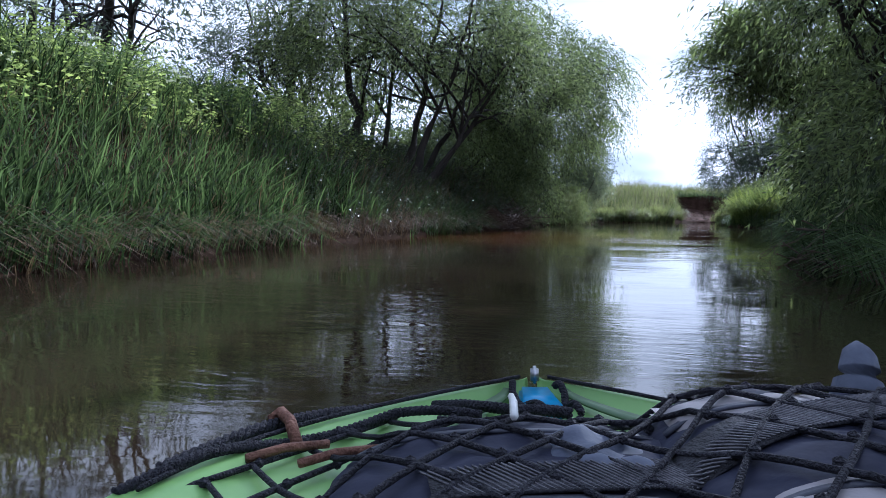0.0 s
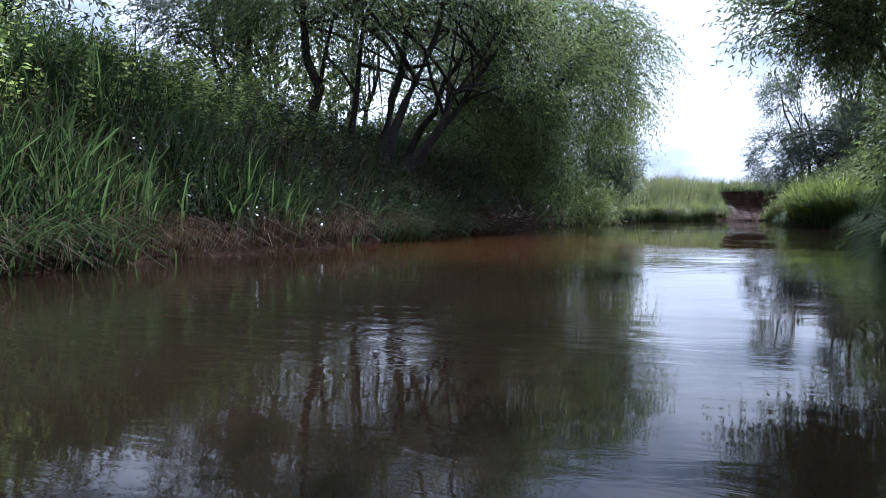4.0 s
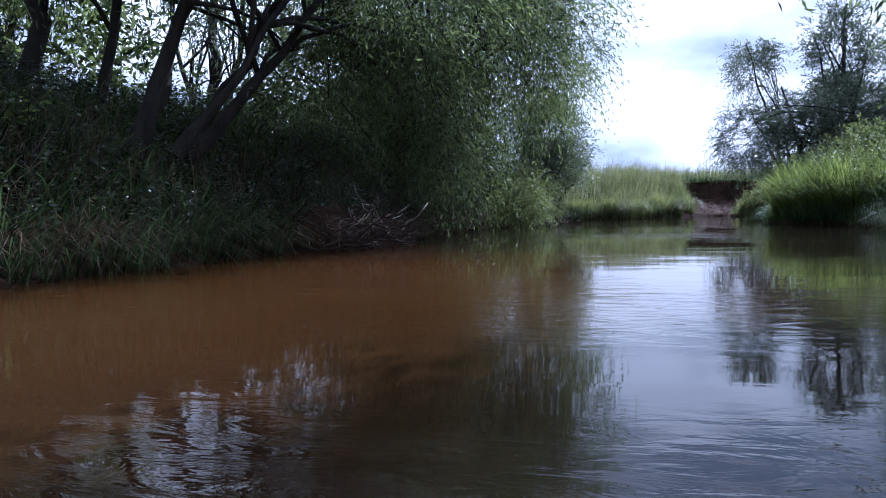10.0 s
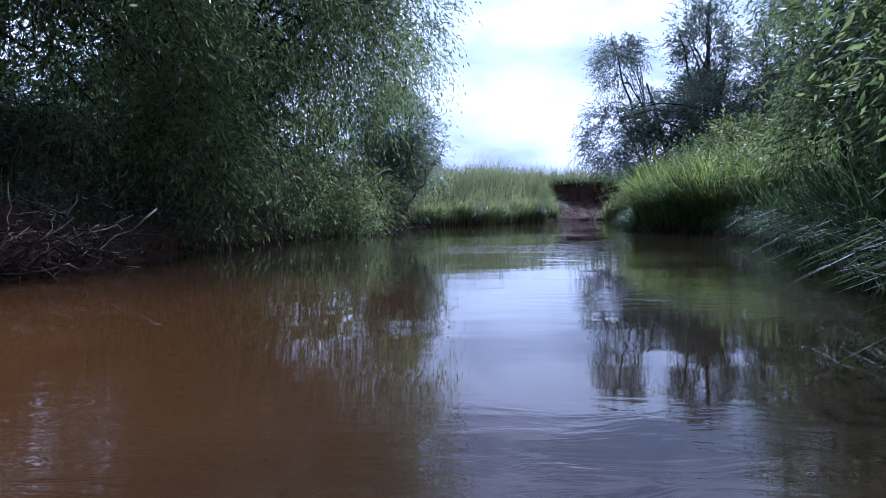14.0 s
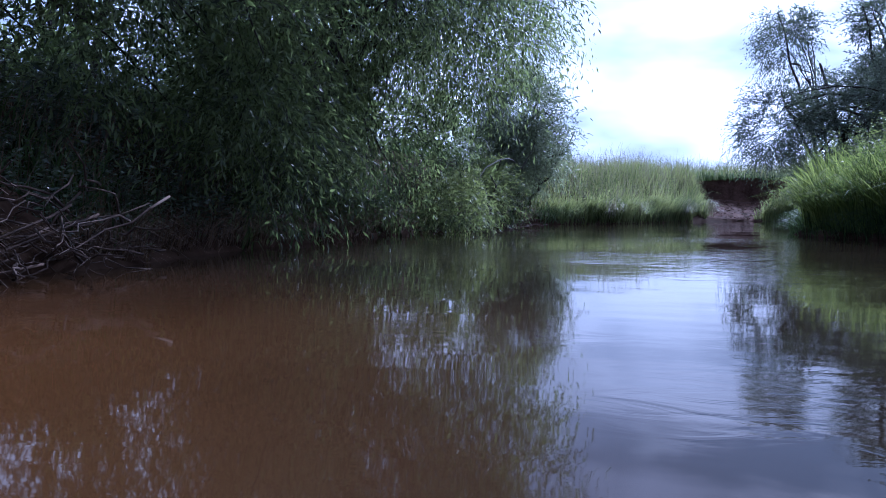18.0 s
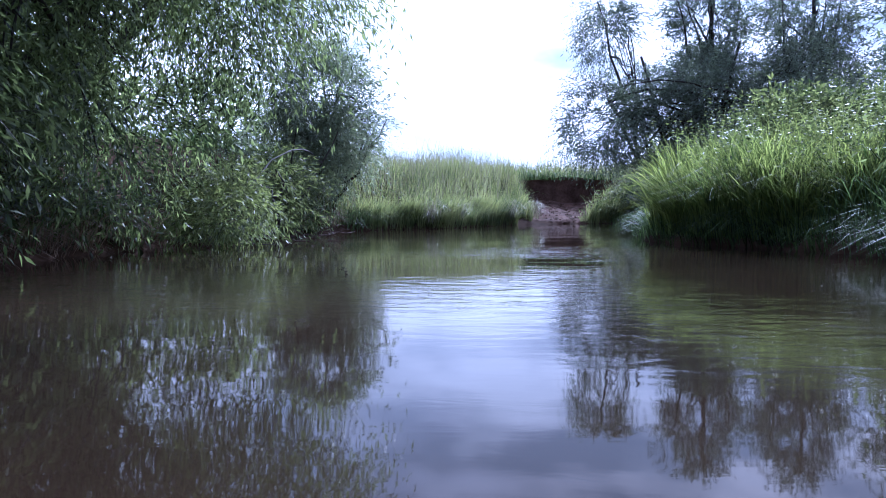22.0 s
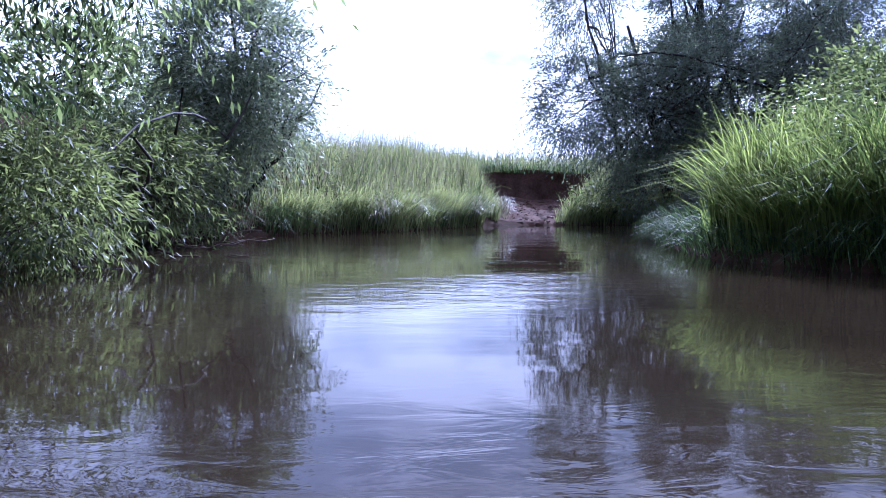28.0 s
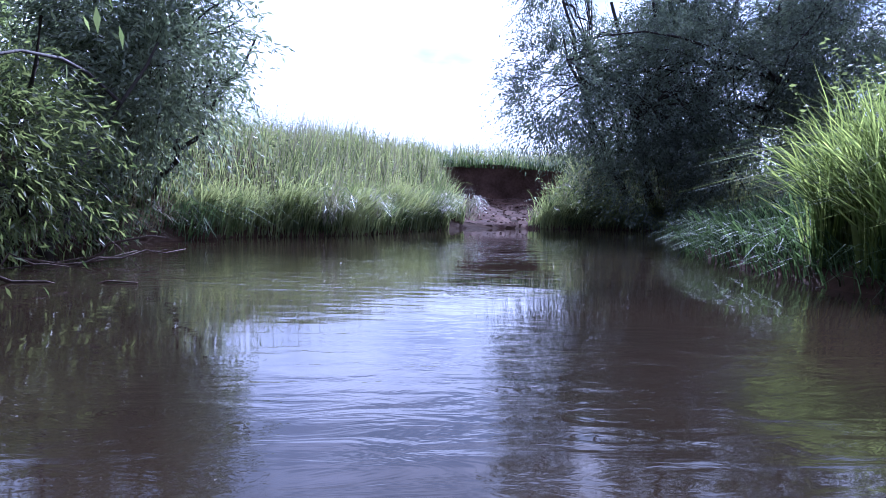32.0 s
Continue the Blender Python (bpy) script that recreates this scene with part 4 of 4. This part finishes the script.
def hull_mesh():
    ss = np.r_[0.0, np.linspace(0.015, 0.6, 16), np.linspace(0.68, 2.735, 28)]
    rows = []
    for s in ss:
        w, z = max(float(half_beam(s)), 0.012), float(sheer(s))
        ring = [(-0.0, -0.1), (-0.62, -0.07), (-0.93, 0.04), (-1.0, 0.17), (-0.985, z - 0.02), (-0.95, z), (-0.86, z - 0.004), (-0.8, z - 0.022), (-0.4, z - 0.026),
                (0.4, z - 0.026), (0.8, z - 0.022), (0.86, z - 0.004), (0.95, z), (0.985, z - 0.02), (1.0, 0.17), (0.93, 0.04), (0.62, -0.07)]
        rows.append([(u * w, -s + (0.05 * (0.2 - zz) if s < 0.02 else 0), zz) for u, zz in ring])
    v = np.array(rows).reshape(-1, 3)
    n, k = len(ss), 17
    i, j = np.meshgrid(np.arange(n - 1), np.arange(k), indexing="ij")
    f = np.stack([i * k + j, (i + 1) * k + j, (i + 1) * k + (j + 1) % k, i * k + (j + 1) % k], -1).reshape(-1, 4)
    caps = [[0, a, a + 1, a + 2] for a in range(1, 15, 2)]
    f = np.concatenate([f, caps, (n - 1) * k + np.array(caps)[:, ::-1]])
    return v, f


kayak = new("kayak")
kayak.matrix_world = BOAT
tagged(kayak, "lime green kayak with a blue bow fitting, floating on the river", "kayak")
add("hull", hull_mesh(), M_GREEN, kayak, smooth=True)


def ribbon(pts, width, thick=0.004, flat=(0, 0, 1)):
    """A flat band along points."""
    pts = np.asarray(pts, float)
    along = unit(np.gradient(pts, axis=0))
    side = unit(np.cross(along, np.array(flat, float)))
    wd = np.broadcast_to(width, (len(pts),))[:, None] / 2
    up = np.cross(side, along) * thick / 2
    v = np.stack([pts - side * wd - up, pts + side * wd - up, pts + side * wd + up, pts - side * wd + up], 1).reshape(-1, 3)
    i, j = np.meshgrid(np.arange(len(pts) - 1), np.arange(4), indexing="ij")
    f = np.stack([i * 4 + j, i * 4 + (j + 1) % 4, (i + 1) * 4 + (j + 1) % 4, (i + 1) * 4 + j], -1).reshape(-1, 4)
    e = (len(pts) - 1) * 4
    return v, np.concatenate([f, [[0, 3, 2, 1], [e, e + 1, e + 2, e + 3]]])


for sgn in (-1, 1):
    q = [(sgn * (0.055 + 0.12 * t ** 1.5), -0.06 - 0.2 * t, float(sheer(0.06 + 0.2 * t)) - 0.008) for t in np.linspace(0, 1, 9)]
    add("stripe", ribbon(q, np.linspace(0.018, 0.045, 9)), M_STRIPE, kayak, "curved dark green stripe")
    q = [(sgn * float(half_beam(s)) * 0.9, -s, float(sheer(s)) + 0.006) for s in np.linspace(0.02, 0.62, 12)]
    add("deck_line", tube(q, 0.004, 6), M_ROPE, kayak, "thin black cord along the gunwale")
bm = bmesh.new()
bmesh.ops.create_cube(bm, size=1)
bmesh.ops.scale(bm, vec=(0.085, 0.16, 0.03), verts=bm.verts)
bmesh.ops.bevel(bm, geom=bm.edges[:], offset=0.008, segments=2, affect="EDGES")
for v in bm.verts:
    v.co.x *= 1.0 - 0.25 * (v.co.y > 0)
bmesh.ops.translate(bm, vec=(0, -0.115, float(sheer(0.1)) - 0.02), verts=bm.verts)
part("bow_fitting", bm, M_BLUE, kayak, "bright blue plastic panel", True)
bm = bmesh.new()
bmesh.ops.create_cube(bm, size=1)
bmesh.ops.scale(bm, vec=(0.016, 0.022, 0.034), verts=bm.verts)
bmesh.ops.bevel(bm, geom=bm.edges[:], offset=0.005, segments=2, affect="EDGES")
bmesh.ops.translate(bm, vec=(0.0, -0.035, float(sheer(0)) + 0.012), verts=bm.verts)
part("bow_clip", bm, M_STEEL, kayak, "dull steel clip", True)


# the load: heights of what lies on the deck
def dome(u, v, cu, cv, ru, rv, h, p=2.6):
    q = (np.abs((u - cu) / ru) ** p + np.abs((v - cv) / rv) ** p).clip(0, 1)
    return h * (1 - q) ** 0.45


def load_top(u, v):
    """Height of the load over the water; v is metres behind the bow."""
    u, v = np.asarray(u, float), np.asarray(v, float)
    z = sheer(v) - 0.02
    z = np.maximum(z, 0.235 + dome(u, v, -0.05, 0.62, 0.3, 0.33, 0.1))
    z = np.maximum(z, 0.225 + dome(u, v, 0.37, 0.67, 0.29, 0.4, 0.16, 4.0))
    z = np.maximum(z, 0.23 + dome(u, v, -0.2, 1.22, 0.28, 0.32, 0.1))
    z = np.maximum(z, 0.23 + dome(u, v, 0.25, 1.25, 0.26, 0.32, 0.12))
    z = np.maximum(z, 0.23 + dome(u, v, 0.0, 1.85, 0.4, 0.32, 0.11))
    for cv, rv in ((0.5, 0.1), (0.84, 0.08)):
        roll = dome(u, v, 0.31, cv, 0.175, rv, 0.04)
        z = np.maximum(z, np.where(roll > 0, 0.345 + roll, 0))
    return z


def soft_bag(name, cu, cv, ru, rv, h, mat, label, base=0.225, wr=0.008, seed=1.0, p=2.6, category="dry bag"):
    g = np.linspace(-1, 1, 46)
    U, V = np.meshgrid(cu + g * ru, cv + g * rv, indexing="ij")
    pts = np.c_[U.ravel(), V.ravel(), np.zeros(U.size)]
    z = base + dome(U, V, cu, cv, ru, rv, h, p).ravel() + wr * wavy(pts, 22.0, seed) * (dome(U, V, cu, cv, ru, rv, 1.0, p).ravel() > 0.2) + wr * 0.6 * wavy(pts, 55.0, seed)
    top = np.c_[U.ravel(), -V.ravel(), z]
    bot = np.c_[U.ravel(), -V.ravel(), np.full(U.size, base - 0.01)]
    n = len(g)
    i, j = np.meshgrid(np.arange(n - 1), np.arange(n - 1), indexing="ij")
    f = np.stack([i * n + j, i * n + j + 1, (i + 1) * n + j + 1, (i + 1) * n + j], -1).reshape(-1, 4)
    ob = add(name, join([(top, f), (bot, f[:, ::-1])]), mat, smooth=True)
    ob.matrix_world = BOAT
    if ru > 0.2:
        edge = np.linspace(-0.86, 0.86, 40)
        for side in (-0.35, 0.4):
            us, vs = cu + edge * ru, np.full(40, cv + side * rv)
            zs = base + dome(us, vs, cu, cv, ru, rv, h, p) + wr * 0.6
            add("seam", ribbon(np.c_[us, -vs, zs], 0.014, 0.004), M_SEAM, ob, "dark taped seam")
    return tagged(ob, label, category)


soft_bag("dry_bag", -0.05, 0.62, 0.3, 0.33, 0.1, M_BAG, "dark grey dry bag strapped flat on the foredeck", base=0.235, seed=2.0)
big = soft_bag("dry_bag", 0.37, 0.67, 0.29, 0.4, 0.16, M_BAG, "bulky dark grey bag under the cargo net", base=0.225, seed=3.0, p=4.0)
soft_bag("dry_bag", -0.2, 1.22, 0.28, 0.32, 0.1, M_BAG, "dark grey dry bag behind the foredeck", base=0.23, seed=8.0)
soft_bag("dry_bag", 0.25, 1.25, 0.26, 0.32, 0.12, M_BAG, "dark grey dry bag amidships under the net", base=0.23, seed=9.0)
soft_bag("dry_bag", 0.0, 1.85, 0.4, 0.32, 0.11, M_BAG, "wide dark grey dry bag on the stern", base=0.23, seed=10.0)
soft_bag("rolled_mat", 0.31, 0.5, 0.175, 0.1, 0.04, M_PALE, "pale grey rolled fabric under the net", base=0.345, wr=0.004, seed=5.0, category="roll")
soft_bag("rolled_mat", 0.31, 0.84, 0.175, 0.08, 0.04, M_PALE, "pale grey rolled fabric behind the webbing strap", base=0.345, wr=0.004, seed=6.0, category="roll")
soft_bag("rain_jacket", 0.02, 0.6, 0.085, 0.16, 0.03, M_BLUEBAG, "crumpled blue-grey waterproof jacket on the bag", base=0.305, wr=0.014, seed=7.0, category="jacket")
# the upright corner of a blue-grey bag
q = bend((0.47, -0.38, 0.34), (0.49, -0.33, 0.44), lift=0.01, wob=0.004, n=7)
tip = add("bag_corner", tube(q, np.array([0.05, 0.043, 0.036, 0.031, 0.027, 0.021, 0.004]), 14, False), M_BLUEBAG, smooth=True)
tip.matrix_world = BOAT
tagged(tip, "blue-grey fabric corner sticking up from the load", "bag")


def rope_on(name, uv, rad, lift, mat, parent):
    u, v = np.array(uv).T
    t = np.linspace(0, 1, len(u))
    s = np.linspace(0, 1, 34)
    u, v = np.interp(s, t, u), np.interp(s, t, v)
    z = load_top(u, v) + lift
    z = np.maximum(z, np.convolve(np.pad(z, 2, mode="edge"), np.ones(5) / 5, "valid"))
    return add(name, tube(np.c_[u, -v, z], rad, 6), mat, parent, smooth=True)


net = new("cargo_net")
net.matrix_world = BOAT
tagged(net, "black knotted rope cargo net stretched over the load", "cargo net")
rn = np.random.default_rng(12)
GRID = 0.098
for fam in (-1, 1):
    for k in range(-14, 15):
        v = np.linspace(0.24, 2.25, 60)
        u = k * GRID * 1.15 + fam * (v - 0.95) * 0.72
        inside = np.abs(u) < 0.9 * half_beam(v)
        if inside.sum() < 5:
            continue
        u, v = u[inside] + rn.normal(0, 0.006), v[inside]
        rope_on("strand", [(a + 0.012 * math.sin(9 * b + k), b) for a, b in zip(u, v)], 0.0047, 0.01, M_ROPE, net)
bm = bmesh.new()
bmesh.ops.create_icosphere(bm, subdivisions=1, radius=0.0085)
knot = bpy.data.meshes.new("knot")
bm.to_mesh(knot)
bm.free()
knot.materials.append(M_ROPE)
for k in range(-14, 15):
    for m in range(-14, 15):
        v = 0.95 + (k - m) * GRID * 1.15 / (2 * 0.72)
        u = (k + m) * GRID * 1.15 / 2
        if 0.24 < v < 1.4 and abs(u) < 0.88 * float(half_beam(v)):
            ob = new("knot", knot)
            ob.parent = net
            ob.location = (u, -v, float(load_top(u, v)) + 0.012)


def braid(name, uv, label, rad=0.0075, turns=26, lift=0.016):
    """Two strands laid round each other."""
    root = new(name)
    root.matrix_world = BOAT
    tagged(root, label, "rope")
    u, v = np.array(uv).T
    t = np.linspace(0, 1, len(u))
    s = np.linspace(0, 1, 150)
    u, v = np.interp(s, t, u), np.interp(s, t, v)
    z = load_top(np.clip(u, -0.37, 0.5), v) + lift + 0.012 * np.sin(s * 9)
    c = np.c_[u, -v, z]
    along = unit(np.gradient(c, axis=0))
    side = unit(np.cross(along, [0, 0, 1.0]))
    up = np.cross(side, along)
    for ph in (0, np.pi * 2 / 3, np.pi * 4 / 3):
        a = (s * turns * 2 * np.pi + ph)[:, None]
        add("strand", tube(c + (side * np.cos(a) + up * np.sin(a)) * rad * 0.8, rad * 0.75, 6), M_ROPE, root, smooth=True)


braid("braided_rope", [(-0.58, 0.52), (-0.47, 0.36), (-0.36, 0.24), (-0.24, 0.14), (-0.15, 0.17), (-0.06, 0.25), (0.04, 0.24)], "thick black braided rope lying along the gunwale")
braid("braided_rope", [(-0.045, 0.05), (-0.05, 0.1), (-0.03, 0.17), (0.0, 0.24)], "black braided bow line", 0.005, 9)
braid("braided_rope", [(0.04, 0.05), (0.05, 0.11), (0.045, 0.17), (0.06, 0.24)], "black braided bow line", 0.005, 9)
braid("braided_rope", [(-0.6, 0.62), (-0.5, 0.47), (-0.4, 0.36), (-0.27, 0.27), (-0.12, 0.27)], "black braided rope tangled with the net", 0.006, 22, 0.02)
strap = [(-0.2, 0.72), (0.0, 0.7), (0.15, 0.66), (0.3, 0.6), (0.5, 0.5)]
u, v = np.array(strap).T
s = np.linspace(0, 1, 20)
u, v = np.interp(s, np.linspace(0, 1, 5), u), np.interp(s, np.linspace(0, 1, 5), v)
ob = add("webbing_strap", ribbon(np.c_[u, -v, load_top(u, v) + 0.008], 0.085), M_WEB)
ob.matrix_world = BOAT
tagged(ob, "wide black ribbed webbing strap over the bags", "strap")
ribs = []
for q in np.linspace(0.01, 0.97, 88):
    uu, vv = np.interp([q, q + 0.02], s, u), np.interp([q, q + 0.02], s, v)
    e0, e1 = (uu[0] - 0.02, vv[0] - 0.04), (uu[1] + 0.02, vv[1] + 0.04)
    c = np.array([(e0[0] + (e1[0] - e0[0]) * k, e0[1] + (e1[1] - e0[1]) * k) for k in np.linspace(0, 1, 6)])
    ribs.append(tube(np.c_[c[:, 0], -c[:, 1], load_top(c[:, 0], c[:, 1]) + 0.011], 0.0016, 4, False))
tagged(add("ribbing", join(ribs), M_RIB, ob, "pale diagonal ribs of the elastic weave"), kind="stuff")
hook = add("iron_hook", tube(np.array([(-0.475, -0.335, 0.275), (-0.465, -0.33, 0.3), (-0.45, -0.335, 0.312), (-0.43, -0.36, 0.305), (-0.41, -0.4, 0.275)]), 0.0105, 6), M_RUST, smooth=True)
hook.matrix_world = BOAT
tagged(hook, "bent rusty brown iron hook clipped on the gunwale", "hook")
for k, (u, v) in enumerate([(-0.42, 0.45), (-0.34, 0.47)]):
    rust = add("rusty_chain_link", tube(np.array([(u - 0.05, -v - 0.03, 0.283), (u, -v, 0.29), (u + 0.06, -v + 0.035, 0.286)]), 0.007, 6), M_RUST, smooth=True)
    rust.matrix_world = BOAT
    tagged(rust, "flat rusty brown link lying on the green deck", "chain link")
rod = add("white_rod", tube(np.array([(-0.09, -0.56, 0.372), (-0.082, -0.46, 0.368), (-0.076, -0.36, 0.35)]), 0.006, 6), M_WHITE, smooth=True)
rod.matrix_world = BOAT
tagged(rod, "short white plastic rod under the net", "rod")
